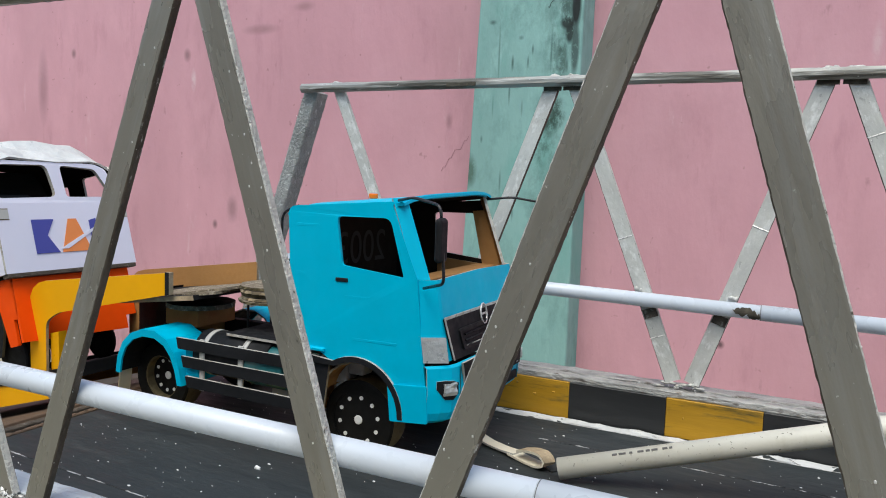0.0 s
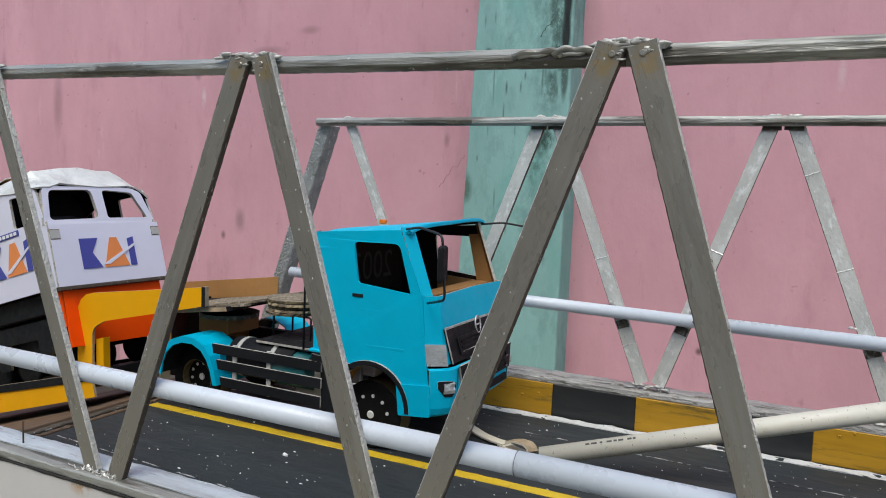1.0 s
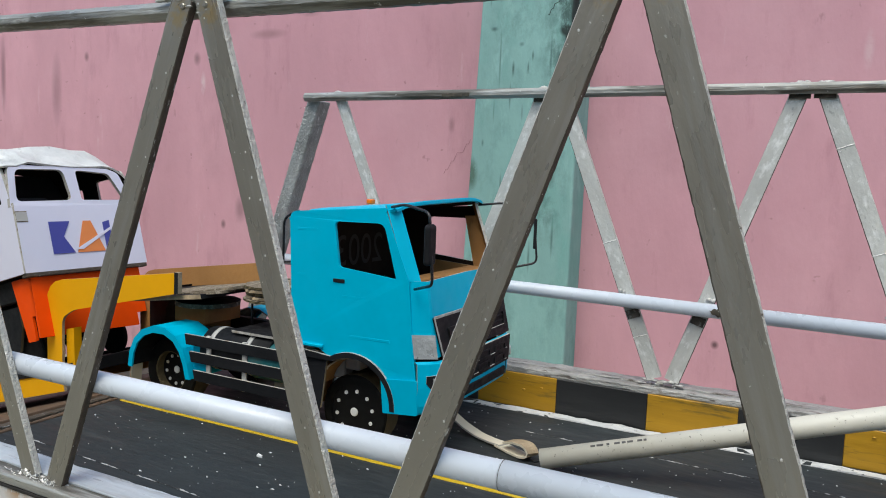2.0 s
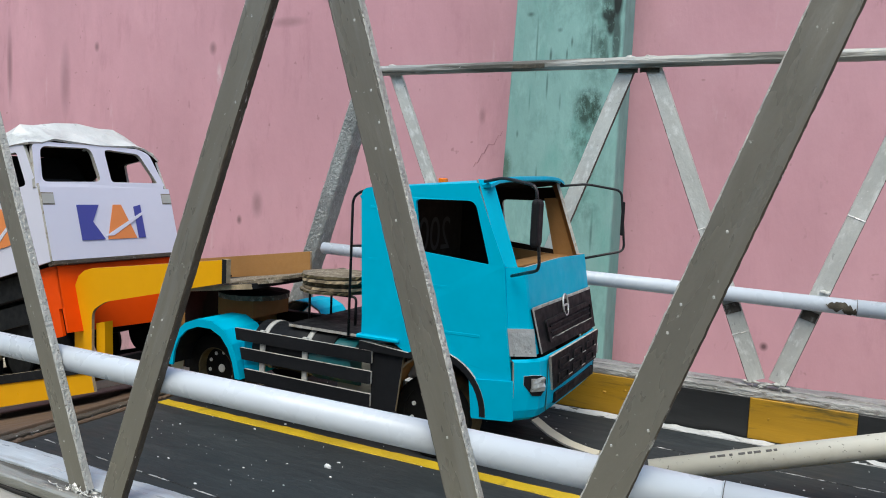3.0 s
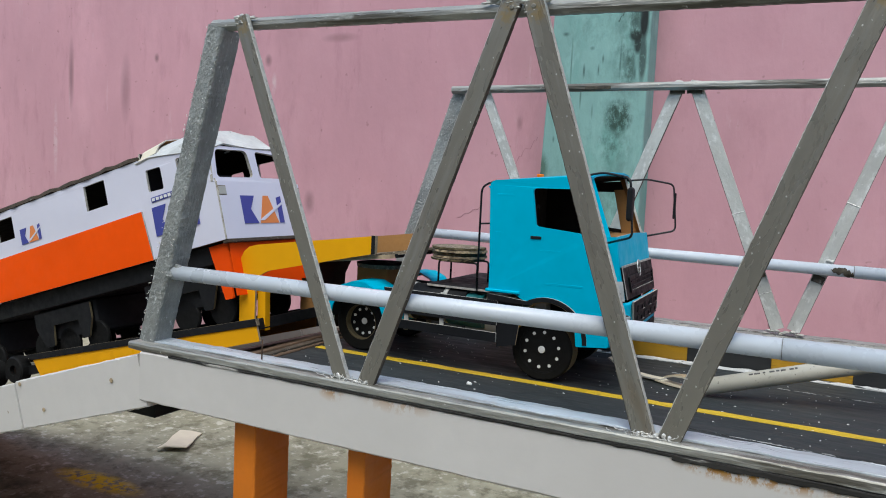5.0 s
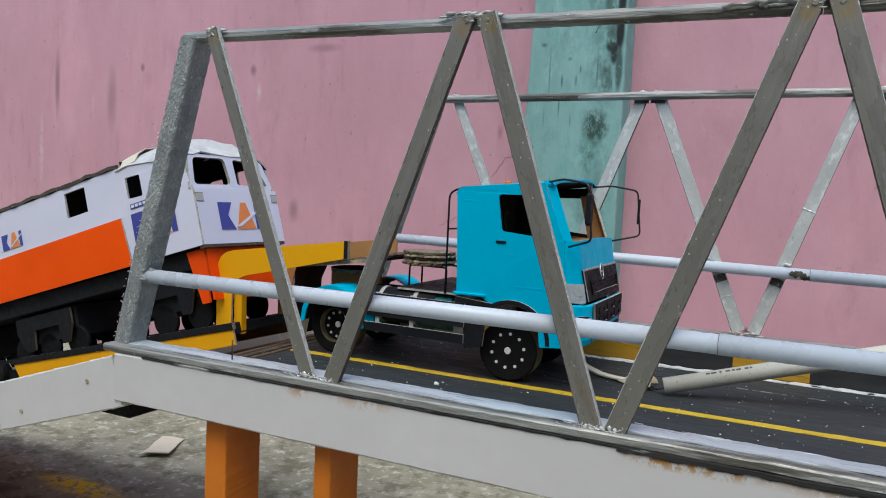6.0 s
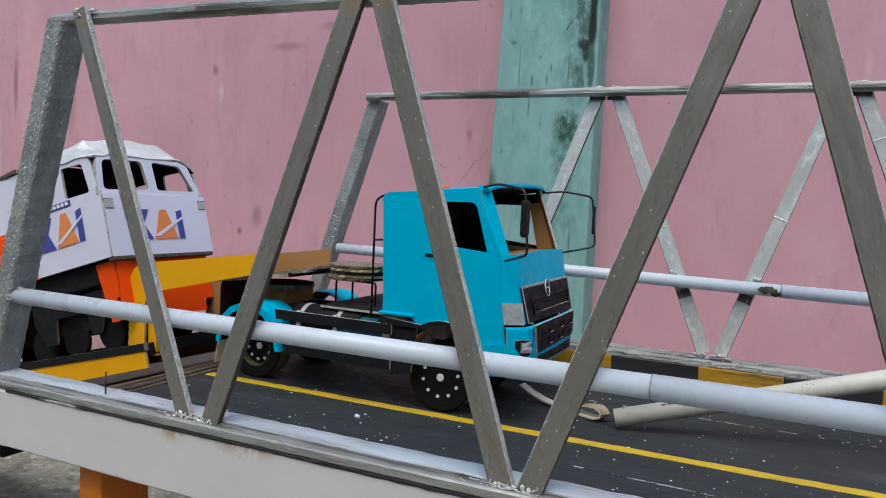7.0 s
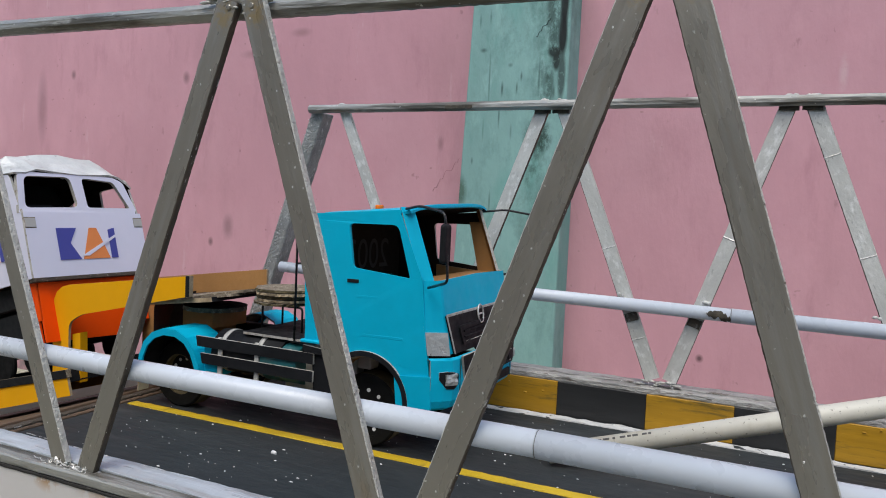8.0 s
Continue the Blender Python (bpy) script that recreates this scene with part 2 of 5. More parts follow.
BEACON = surface("orange beacon plastic", (0.80, 0.16, 0.01), 0.3, 0.0, 0.05, 20, 90, 0.05, 90)
PRINT = surface("grey print", (0.075, 0.070, 0.066), 0.6, 0.0, 0.1, 30, 90, 0.05, 90)
FAINT_PRINT = surface("faint dark print", (0.050, 0.044, 0.040), 0.8, 0.0, 0.1, 30, 90, 0.05, 90, specular=0.05)
LEAF = surface("yellow green leaf", (0.22, 0.30, 0.03), 0.5, 0.0, 0.1, 30, 90, 0.2, 90)

PINK = surface("pink wall paint", (0.516, 0.273, 0.309), 0.8, 0.0, 0.12, 2.2, 13, 0.45, 30, stain=(0.41, 0.215, 0.24), stain_at=(0.55, 0.78), stain_scale=3.2, stretch=(1, 1, 0.45), specular=0.25, bump_dist=0.004)
for centre, r, depth, squash in (((-1.296, 1.66, 0.572), 0.045, 0.5, (1.5, 0, 0.8)), ((-1.376, 1.66, 0.514), 0.014, 0.75, (1, 0, 0.7)),
                                 ((-1.513, 1.66, 1.114), 0.020, 0.6, (1, 0, 0.7)), ((0.345, 1.66, 0.300), 0.012, 0.9, (1, 0, 0.9)), ((-2.655, 1.66, 1.09), 0.022, 0.55, (1, 0, 0.12)), ((-2.115, 1.66, 1.145), 0.016, 0.6, (1, 0, 0.7)), ((-1.18, 1.66, 1.186), 0.045, 0.4, (0.5, 0, 2.2)), ((-0.458, 1.66, 0.875), 0.012, 0.4, (1, 0, 0.4)),
                                 ((-2.3, 1.66, 1.02), 0.10, 0.4, (2.6, 0, 0.6)), ((-1.0, 1.66, 1.25), 0.03, 0.35, (0.6, 0, 1.6))):
    overlay(PINK, lambda nt, v: times(nt, spot(nt, v, centre, r * 0.25, r, squash), depth), (0.10, 0.055, 0.06))
for centre, r, squash, depth in (((-2.761, 1.66, 0.79), 0.018, (1, 0, 0.085), 0.35), ((0.640, 1.66, 1.055), 0.016, (1.2, 0, 0.28), 0.25), ((-1.482, 1.66, 1.025), 0.014, (1, 0, 0.3), 0.45)):
    overlay(PINK, lambda nt, v: times(nt, times(nt, ramp(nt, noise_node(nt, v, 30.0, 5.0, 0.7), 0.35, 0.55), spot(nt, v, centre, r * 0.3, r, squash)), depth), (0.62, 0.55, 0.55))
overlay(PINK, lambda nt, v: times(nt, ramp(nt, noise_node(nt, v, 1.3, 5.0, 0.7), 0.48, 0.74), 0.35), (0.60, 0.37, 0.40))
overlay(PINK, lambda nt, v: times(nt, ramp(nt, noise_node(nt, v, 5.0, 6.0, 0.7, stretch=(2.6, 1, 0.5)), 0.64, 0.78), 0.45), (0.62, 0.50, 0.50))
overlay(PINK, lambda nt, v: times(nt, ramp(nt, noise_node(nt, v, 7.0, 6.0, 0.68, stretch=(2.2, 1, 0.6)), 0.56, 0.74), 0.45), (0.35, 0.165, 0.195))
overlay(PINK, lambda nt, v: times(nt, ramp(nt, noise_node(nt, v, 17.0, 5.0, 0.6, stretch=(1.5, 1, 0.7)), 0.67, 0.77), 0.5), (0.27, 0.135, 0.15))
overlay(PINK, lambda nt, v: times(nt, ramp(nt, noise_node(nt, v, 34.0, 2.0, 0.5), 0.73, 0.78), 0.45), (0.22, 0.11, 0.12))

overlay(PINK, lambda nt, v: times(nt, times(nt, ramp(nt, noise_node(nt, v, 14.0, 6.0, 0.7, stretch=(1.4, 1, 0.5)), 0.40, 0.60), spot(nt, v, (0, 0, -0.10), 0.03, 0.22, (0, 0, 1))), 0.8), (0.16, 0.14, 0.13))

MINT = surface("turquoise pilaster paint", (0.218, 0.378, 0.348), 0.75, 0.0, 0.13, 4.0, 24, 0.6, 34, stain=(0.15, 0.33, 0.29), stain_at=(0.50, 0.70), stain_scale=6.0, stretch=(1.4, 1, 0.5), specular=0.25, bump_dist=0.004)
# mould: a blotch half way up, grey blooms, a black run at the top with a torn foot, thin short drips
MOULD_Y = 1.553
for centre, r, squash, scale, lo, hi, dep, col in (((-0.110, MOULD_Y, 0.880), 0.050, (1.15, 0, 0.85), 42.0, 0.42, 0.54, 0.90, (0.030, 0.060, 0.045)),
                                                   ((-0.120, MOULD_Y, 0.800), 0.075, (1.2, 0, 0.9), 34.0, 0.45, 0.60, 0.70, (0.055, 0.100, 0.085)),
                                                   ((-0.115, MOULD_Y, 0.66), 0.12, (1.5, 0, 0.9), 24.0, 0.42, 0.62, 0.60, (0.075, 0.13, 0.115)),
                                                   ((-0.090, MOULD_Y, 1.06), 0.11, (1.9, 0, 0.6), 26.0, 0.42, 0.60, 0.65, (0.060, 0.110, 0.095)),
                                                   ((-0.090, MOULD_Y, 1.28), 0.18, (1.8, 0, 0.7), 22.0, 0.38, 0.60, 0.70, (0.055, 0.105, 0.090)),
                                                   ((-0.335, MOULD_Y, 0.725), 0.045, (2.0, 0, 0.8), 30.0, 0.35, 0.5, 0.8, (0.05, 0.09, 0.06)),
                                                   ((-0.200, MOULD_Y, 1.16), 0.10, (0.9, 0, 1.3), 30.0, 0.48, 0.66, 0.40, (0.09, 0.17, 0.15))):
    overlay(MINT, lambda nt, v: times(nt, times(nt, ramp(nt, noise_node(nt, v, scale, 7.0, 0.72, stretch=(1.2, 1, 0.8)), lo, hi), spot(nt, v, centre, r * 0.35, r, squash)), dep), col)
overlay(MINT, lambda nt, v: times(nt, ramp(nt, noise_node(nt, v, 15.0, 6.0, 0.7, stretch=(1.3, 1, 0.7)), 0.50, 0.68), 0.5), (0.115, 0.225, 0.20))
overlay(MINT, lambda nt, v: times(nt, ramp(nt, noise_node(nt, v, 9.0, 5.0, 0.7, stretch=(1.5, 1, 0.5)), 0.56, 0.72), 0.35), (0.38, 0.60, 0.56))
for x, z, half, wide, dep in ((-0.222, 1.021, 0.020, 0.0032, 0.85), (-0.178, 1.023, 0.016, 0.0024, 0.75), (-0.166, 1.055, 0.013, 0.0028, 0.75), (-0.228, 0.945, 0.034, 0.0026, 0.7), (-0.262, 1.045, 0.075, 0.0024, 0.6),
                              (-0.284, 1.132, 0.006, 0.0080, 0.75), (-0.200, 1.087, 0.006, 0.0060, 0.5), (-0.114, 1.050, 0.055, 0.0026, 0.6), (-0.070, 1.010, 0.016, 0.0034, 0.6), (-0.305, 0.816, 0.010, 0.0030, 0.6),
                              (-0.245, 0.700, 0.030, 0.0026, 0.6), (-0.205, 0.620, 0.024, 0.0030, 0.6), (-0.150, 0.500, 0.040, 0.0030, 0.6), (-0.085, 0.560, 0.050, 0.0030, 0.6), (-0.275, 0.905, 0.030, 0.0020, 0.4), (-0.190, 0.900, 0.022, 0.0024, 0.45), (-0.297, 1.215, 0.020, 0.0026, 0.5), (-0.266, 1.225, 0.018, 0.0024, 0.5)):
    overlay(MINT, lambda nt, v: times(nt, spot(nt, v, (x, MOULD_Y, z), wide * 0.3, wide * 1.5, (1, 0, wide * 1.5 / (half * 1.3))), dep), (0.045, 0.085, 0.078))
for x, z, half, wide, lo, dep, col in ((-0.050, 1.42, 0.18, 0.0135, 0.10, 0.96, (0.010, 0.010, 0.010)), (-0.051, 1.27, 0.12, 0.0130, 0.10, 0.96, (0.010, 0.010, 0.010)), (-0.052, 1.165, 0.075, 0.0135, 0.14, 0.96, (0.010, 0.010, 0.010)),
                                       (-0.073, 1.120, 0.022, 0.0200, 0.40, 0.95, (0.012, 0.015, 0.013)), (-0.066, 1.095, 0.035, 0.0120, 0.38, 0.90, (0.016, 0.020, 0.018)), (-0.050, 1.050, 0.080, 0.0110, 0.34, 0.80, (0.035, 0.050, 0.046)),
                                       (-0.078, 1.230, 0.150, 0.0230, 0.40, 0.70, (0.035, 0.060, 0.052)), (-0.084, 1.03, 0.060, 0.0140, 0.42, 0.65, (0.045, 0.075, 0.065)), (-0.110, 0.885, 0.060, 0.0420, 0.44, 0.80, (0.025, 0.050, 0.038))):
    centre, r0, r1, squash = (x, MOULD_Y, z), wide * 0.65, wide * 1.15, (1, 0, wide * 1.15 / half)
    overlay(MINT, lambda nt, v: times(nt, times(nt, ramp(nt, noise_node(nt, v, 48.0, 6.0, 0.7, stretch=(1.2, 1, 0.7)), lo, lo + 0.12), spot(nt, v, centre, r0, r1, squash)), dep), col)

CONCRETE = surface("mossy concrete", (0.335, 0.322, 0.238), 0.85, 0.0, 0.25, 3.0, 40, 0.8, 45, stain=(0.23, 0.22, 0.15), stain_at=(0.48, 0.70), stain_scale=9.0, specular=0.2, bump_dist=0.004)
overlay(CONCRETE, lambda nt, v: times(nt, ramp(nt, noise_node(nt, v, 44.0, 4.0, 0.6), 0.55, 0.66), 0.75), (0.56, 0.54, 0.46))
overlay(CONCRETE, lambda nt, v: times(nt, ramp(nt, noise_node(nt, v, 17.0, 6.0, 0.7), 0.49, 0.62), 0.75), (0.125, 0.118, 0.078))
overlay(CONCRETE, lambda nt, v: times(nt, times(nt, ramp(nt, noise_node(nt, v, 40.0, 5.0, 0.7), 0.42, 0.50), spot(nt, v, (-1.079, 0.558, 0.0), 0.022, 0.048, (0.30, 1.0, 0))), 0.95), (0.78, 0.56, 0.03))
overlay(CONCRETE, lambda nt, v: times(nt, spot(nt, v, (-1.213, 0.461, 0.0), 0.010, 0.040, (0.8, 1.0, 0)), 0.5), (0.06, 0.06, 0.057))
RENDER = surface("grey rendered wall", (0.30, 0.29, 0.27), 0.85, 0.0, 0.12, 1.5, 14, 0.3, 20)


# ---- mesh helpers ----
def part(name, bm, material, parent=None, label="", mods=()):
    """One mesh object, under a thing or a part where one is given."""
    me = bpy.data.meshes.new(name)
    bm.normal_update()
    bm.to_mesh(me)
    bm.free()
    for m in (material if isinstance(material, (list, tuple)) else [material]):
        me.materials.append(m)
    ob = new(name, me)
    if parent:
        ob.parent = parent
    if label:
        ob["label"] = label
    return ob


def thing(name, m, label, category, group="", kind=""):
    ob = new(name)
    ob.empty_display_size = 0.02
    ob.matrix_world = m
    return tagged(ob, label, category, group, kind)


def box(x0, x1, y0, y1, z0, z1, bevel=0.0, seg=1):
    bm = bmesh.new()
    vs = [bm.verts.new((x, y, z)) for x in (x0, x1) for y in (y0, y1) for z in (z0, z1)]
    for f in ((0, 1, 3, 2), (4, 6, 7, 5), (0, 4, 5, 1), (2, 3, 7, 6), (0, 2, 6, 4), (1, 5, 7, 3)):
        bm.faces.new([vs[i] for i in f])
    if bevel:
        bmesh.ops.bevel(bm, geom=bm.edges[:], offset=bevel, segments=seg, affect="EDGES", profile=0.5)
    return bm


def rounded(points, r, n=4):
    """A polygon with its corners rounded; r is one radius, or one for each corner."""
    out = []
    k = len(points)
    rs = r if isinstance(r, (list, tuple)) else [r] * k
    for i in range(k):
        p, a, b = Vector(points[i]), Vector(points[i - 1]), Vector(points[(i + 1) % k])
        ra = min(rs[i], (a - p).length * 0.48, (b - p).length * 0.48)
        if ra < 1e-6:
            out.append(tuple(p))
            continue
        s, e = p + (a - p).normalized() * ra, p + (b - p).normalized() * ra
        for j in range(n + 1):
            t = j / n
            out.append(tuple(s * (1 - t) ** 2 + p * 2 * t * (1 - t) + e * t * t))
    return out


def plate(outer, holes, plane, at, th, wobble=0.0):
    """A sheet of card with openings. Faces towards 'at' take slot 0, the other side slot 1, the cut edges slot 2."""
    def put(u, v, d):
        w = wobble * noise.noise(Vector((u * 30, v * 30, at * 10 + 3)))
        if plane == "xz":
            return (u, at + d + w, v)
        if plane == "yz":
            return (at + d + w, u, v)
        return (u, v, at + d + w)
    loops = [list(outer)] + [list(h) for h in holes]
    flat = [p for lp in loops for p in lp]
    tris = geometry.tessellate_polygon([[Vector((p[0], p[1], 0)) for p in lp] for lp in loops])
    bm = bmesh.new()
    a = [bm.verts.new(put(u, v, 0)) for u, v in flat]
    b = [bm.verts.new(put(u, v, th)) for u, v in flat]
    for t in tris:
        try:
            bm.faces.new([a[i] for i in t]).material_index = 0
            bm.faces.new([b[i] for i in reversed(t)]).material_index = 1
        except ValueError:
            pass
    base = 0
    for lp in loops:
        k = len(lp)
        for i in range(k):
            j = (i + 1) % k
            f = bm.faces.new((a[base + i], a[base + j], b[base + j], b[base + i]))
            f.material_index = 2
        base += k
    bmesh.ops.recalc_face_normals(bm, faces=bm.faces[:])
    return bm


def frames_along(pts):
    out = []
    up = Vector((0.13, 0.21, 0.97)).normalized()
    for i, p in enumerate(pts):
        d = (pts[min(i + 1, len(pts) - 1)] - pts[max(i - 1, 0)]).normalized()
        if abs(d.dot(up)) > 0.97:
            up = Vector((0.9, 0.3, 0.1)).normalized()
        s = d.cross(up).normalized()
        u = s.cross(d).normalized()
        up = u
        out.append((p, s, u))
    return out


def soften(points, r, n=4):
    pts = [Vector(p) for p in points]
    out = [pts[0]]
    for i in range(1, len(pts) - 1):
        p, a, b = pts[i], pts[i - 1], pts[i + 1]
        ra = min(r, (a - p).length * 0.48, (b - p).length * 0.48)
        s, e = p + (a - p).normalized() * ra, p + (b - p).normalized() * ra
        for j in range(n + 1):
            t = j / n
            out.append(s * (1 - t) ** 2 + p * 2 * t * (1 - t) + e * t * t)
    out.append(pts[-1])
    return out


def tube(points, r, seg=10, fillet=0.0, flat=1.0, hollow=0.0, bm=None):
    """A round bar or pipe along points; hollow: the bore's radius, open at the ends."""
    bm = bm or bmesh.new()
    pts = soften(points, fillet) if fillet else [Vector(p) for p in points]
    rings, inner = [], []
    fr = frames_along(pts)
    for p, s, u in fr:
        rings.append([bm.verts.new(p + s * math.cos(a) * r + u * math.sin(a) * r * flat) for a in (2 * math.pi * k / seg for k in range(seg))])
        if hollow:
            inner.append([bm.verts.new(p + s * math.cos(a) * hollow + u * math.sin(a) * hollow) for a in (2 * math.pi * k / seg for k in range(seg))])
    for q in range(len(rings) - 1):
        for k in range(seg):
            f = bm.faces.new((rings[q][k], rings[q][(k + 1) % seg], rings[q + 1][(k + 1) % seg], rings[q + 1][k]))
            f.smooth = True
            if hollow:
                bm.faces.new((inner[q + 1][k], inner[q + 1][(k + 1) % seg], inner[q][(k + 1) % seg], inner[q][k])).smooth = True
    for q in (0, -1):
        if hollow:
            for k in range(seg):
                bm.faces.new((rings[q][k], inner[q][k], inner[q][(k + 1) % seg], rings[q][(k + 1) % seg]))
        else:
            bm.faces.new(rings[q])
    bmesh.ops.recalc_face_normals(bm, faces=bm.faces[:])
    bm.normal_update()
    probe = next(f for f in rings[0][0].link_faces if rings[1][0] in f.verts[:])
    if hollow and probe.normal.dot(probe.calc_center_median() - (fr[0][0] + fr[1][0]) / 2) < 0:
        bmesh.ops.reverse_faces(bm, faces=bm.faces[:])
    return bm


def strip(p0, p1, w, th, n=18, jit=0.0005, seed=0.0, bev=0.0012, rag=0.0):
    """A hand-cut bar from p0 to p1; w: its width in the plane of the truss, th: its thickness across it. Its edges waver."""
    p0, p1 = Vector(p0), Vector(p1)
    d = (p1 - p0).normalized()
    b = Vector((0, 1, 0))
    if abs(d.dot(b)) > 0.9:
        b = Vector((0, 0, 1))
    a = b.cross(d).normalized()
    bm = bmesh.new()
    rings = []
    for i in range(n + 1):
        p = p0.lerp(p1, i / n)
        h, t = w / 2, th / 2
        sec = ((-h + bev, -t), (h - bev, -t), (h, -t + bev), (h, t - bev), (h - bev, t), (-h + bev, t), (-h, t - bev), (-h, -t + bev))
        ring = []
        for k, (u, v) in enumerate(sec):
            g = Vector((i * 0.9 + seed, k * 2.3, seed * 3.1))
            torn = rag * max(0.0, noise.noise(Vector((i * 2.9 + seed, k // 4 * 5.1, 3.3)))) * (1 if u > 0 else -1) if k in (1, 2, 6, 7, 0) else 0.0
            ring.append(bm.verts.new(p + a * (u + torn + jit * noise.noise(g)) + b * (v + 0.06 * jit * noise.noise(g + Vector((9, 4, 2))))))
        rings.append(ring)
    for i in range(n):
        for k in range(8):
            f = bm.faces.new((rings[i][k], rings[i][(k + 1) % 8], rings[i + 1][(k + 1) % 8], rings[i + 1][k]))
            if rag and k in (1, 2, 6, 7):
                f.material_index = 1
    bm.faces.new(rings[0])
    bm.faces.new(rings[-1])
    bmesh.ops.recalc_face_normals(bm, faces=bm.faces[:])
    return bm


def bar(name, p0, p1, w, th, material, parent, label="", n=0, jit=0.0006, seed=0.0, bev=0.0012, across=(0, 1, 0), rag=0.0):
    """A strip that lies along its own x, so that its grain runs along it."""
    p0, p1 = Vector(p0), Vector(p1)
    length = (p1 - p0).length
    n = n or max(6, min(150, int(length / (0.0026 if rag else 0.0045))))
    ob = part(name, strip((0, 0, 0), (length, 0, 0), w, th, n, jit, seed, bev, rag), material, parent, label)
    x = (p1 - p0).normalized()
    y = Vector(across)
    y = (y - x * x.dot(y)).normalized()
    z = x.cross(y)
    ob.matrix_local = Matrix(((x.x, y.x, z.x, p0.x), (x.y, y.y, z.y, p0.y), (x.z, y.z, z.z, p0.z), (0, 0, 0, 1)))
    return ob


def disc(c, axis, r, th, seg=28, bevel=0.0, rough=0.0, hole=0.0, tread=False):
    """A round slab; axis is x, y or z, th along it from c. rough: uneven cut edge."""
    bm = bmesh.new()
    c = Vector(c)
    ax = {"x": 0, "y": 1, "z": 2}[axis]
    e = [Vector((0, 0, 0)) for _ in range(3)]
    e[0][ax] = 1
    e[1][(ax + 1) % 3] = 1
    e[2][(ax + 2) % 3] = 1
    prof = [(0, r - bevel), (bevel, r), (th - bevel, r), (th, r - bevel)] if bevel else [(0, r), (th, r)]
    if hole:
        prof = [(0, hole)] + prof + [(th, hole)]
    rings = []
    for d, rr in prof:
        rings.append([bm.verts.new(c + e[0] * d + (e[1] * math.cos(2 * math.pi * k / seg) + e[2] * math.sin(2 * math.pi * k / seg)) * (rr + rough * noise.noise(Vector((k * 1.7, c.x * 50, c.z * 50 + d * 900))))) for k in range(seg)])
    m = len(rings)
    for i in range(m - 1 if not hole else m):
        for k in range(seg):
            bm.faces.new((rings[i][k], rings[i][(k + 1) % seg], rings[(i + 1) % m][(k + 1) % seg], rings[(i + 1) % m][k])).material_index = 1 if tread and prof[i][1] == r and prof[(i + 1) % m][1] == r else 0
    if not hole:
        bm.faces.new(rings[0])
        bm.faces.new(rings[-1])
    bmesh.ops.recalc_face_normals(bm, faces=bm.faces[:])
    return bm


def lump(points, r, seed=1):
    """Blobs of dried glue and paint about points."""
    bm = bmesh.new()
    rnd = random.Random(seed)
    for p in points:
        s = bmesh.ops.create_icosphere(bm, subdivisions=2, radius=1.0)["verts"]
        q = Vector((rnd.uniform(-9, 9), rnd.uniform(-9, 9), rnd.uniform(-9, 9)))
        k = Vector((r * rnd.uniform(0.7, 1.3), r * rnd.uniform(0.5, 0.8), r * rnd.uniform(0.5, 1.0)))
        for v in s:
            f = 1 + 0.5 * noise.noise(v.co * 1.8 + q)
            v.co = Vector((v.co.x * k.x * f, v.co.y * k.y * f, v.co.z * k.z * f)) + Vector(p)
    for f in bm.faces:
        f.smooth = True
    return bm


def sheet(rows, th, flip=False):
    """A thin shell through rows of points, th thick towards its inner side."""
    bm = bmesh.new()
    g = [[Vector(p) for p in r] for r in (rows[::-1] if flip else rows)]
    n, m = len(g), len(g[0])
    def normal(i, j):
        a = g[min(i + 1, n - 1)][j] - g[max(i - 1, 0)][j]
        b = g[i][min(j + 1, m - 1)] - g[i][max(j - 1, 0)]
        return a.cross(b).normalized()
    top = [[bm.verts.new(g[i][j]) for j in range(m)] for i in range(n)]
    bot = [[bm.verts.new(g[i][j] - normal(i, j) * th) for j in range(m)] for i in range(n)]
    for i in range(n - 1):
        for j in range(m - 1):
            bm.faces.new((top[i][j], top[i + 1][j], top[i + 1][j + 1], top[i][j + 1])).material_index = 0
            bm.faces.new((bot[i][j + 1], bot[i + 1][j + 1], bot[i + 1][j], bot[i][j])).material_index = 1
    for i in range(n - 1):
        for j in (0, m - 1):
            bm.faces.new((top[i][j], top[i + 1][j], bot[i + 1][j], bot[i][j])).material_index = 2
    for j in range(m - 1):
        for i in (0, n - 1):
            bm.faces.new((top[i][j], top[i][j + 1], bot[i][j + 1], bot[i][j])).material_index = 2
    bmesh.ops.recalc_face_normals(bm, faces=bm.faces[:])
    return bm


# ---- the yard: ground, painted wall with its pilaster, wall added unseen behind the camera ----
DECK_Z = 0.393
WALL_Y = 1.66
YARD_Z = -0.10

tagged(part("ground", box(-40, 40, -40, 40, YARD_Z - 0.2, YARD_Z), CONCRETE), "mossy grey concrete yard floor with flecks of yellow paint", "ground", kind="structure")
wall = tagged(part("wall_north", box(-8, 6, WALL_Y, WALL_Y + 0.15, YARD_Z, 2.1), PINK), "stained pink painted plaster wall", "wall", kind="structure")
shaft = box(-0.340, -0.032, 1.553, WALL_Y + 0.002, YARD_Z, 2.1, 0.006, 2)
for v in shaft.verts:  # its free edge leans a little
    if v.co.x < -0.2:
        v.co.x += 0.036 * (v.co.z - 0.80)
pilaster = tagged(part("pilaster", shaft, MINT), "turquoise painted wall pilaster with black mould stains", "pilaster", kind="structure")
MOULD_CRACK = surface("black crack dirt", (0.035, 0.055, 0.05), 0.9)
CRACK = surface("crack dirt", (0.26, 0.13, 0.15), 0.9)
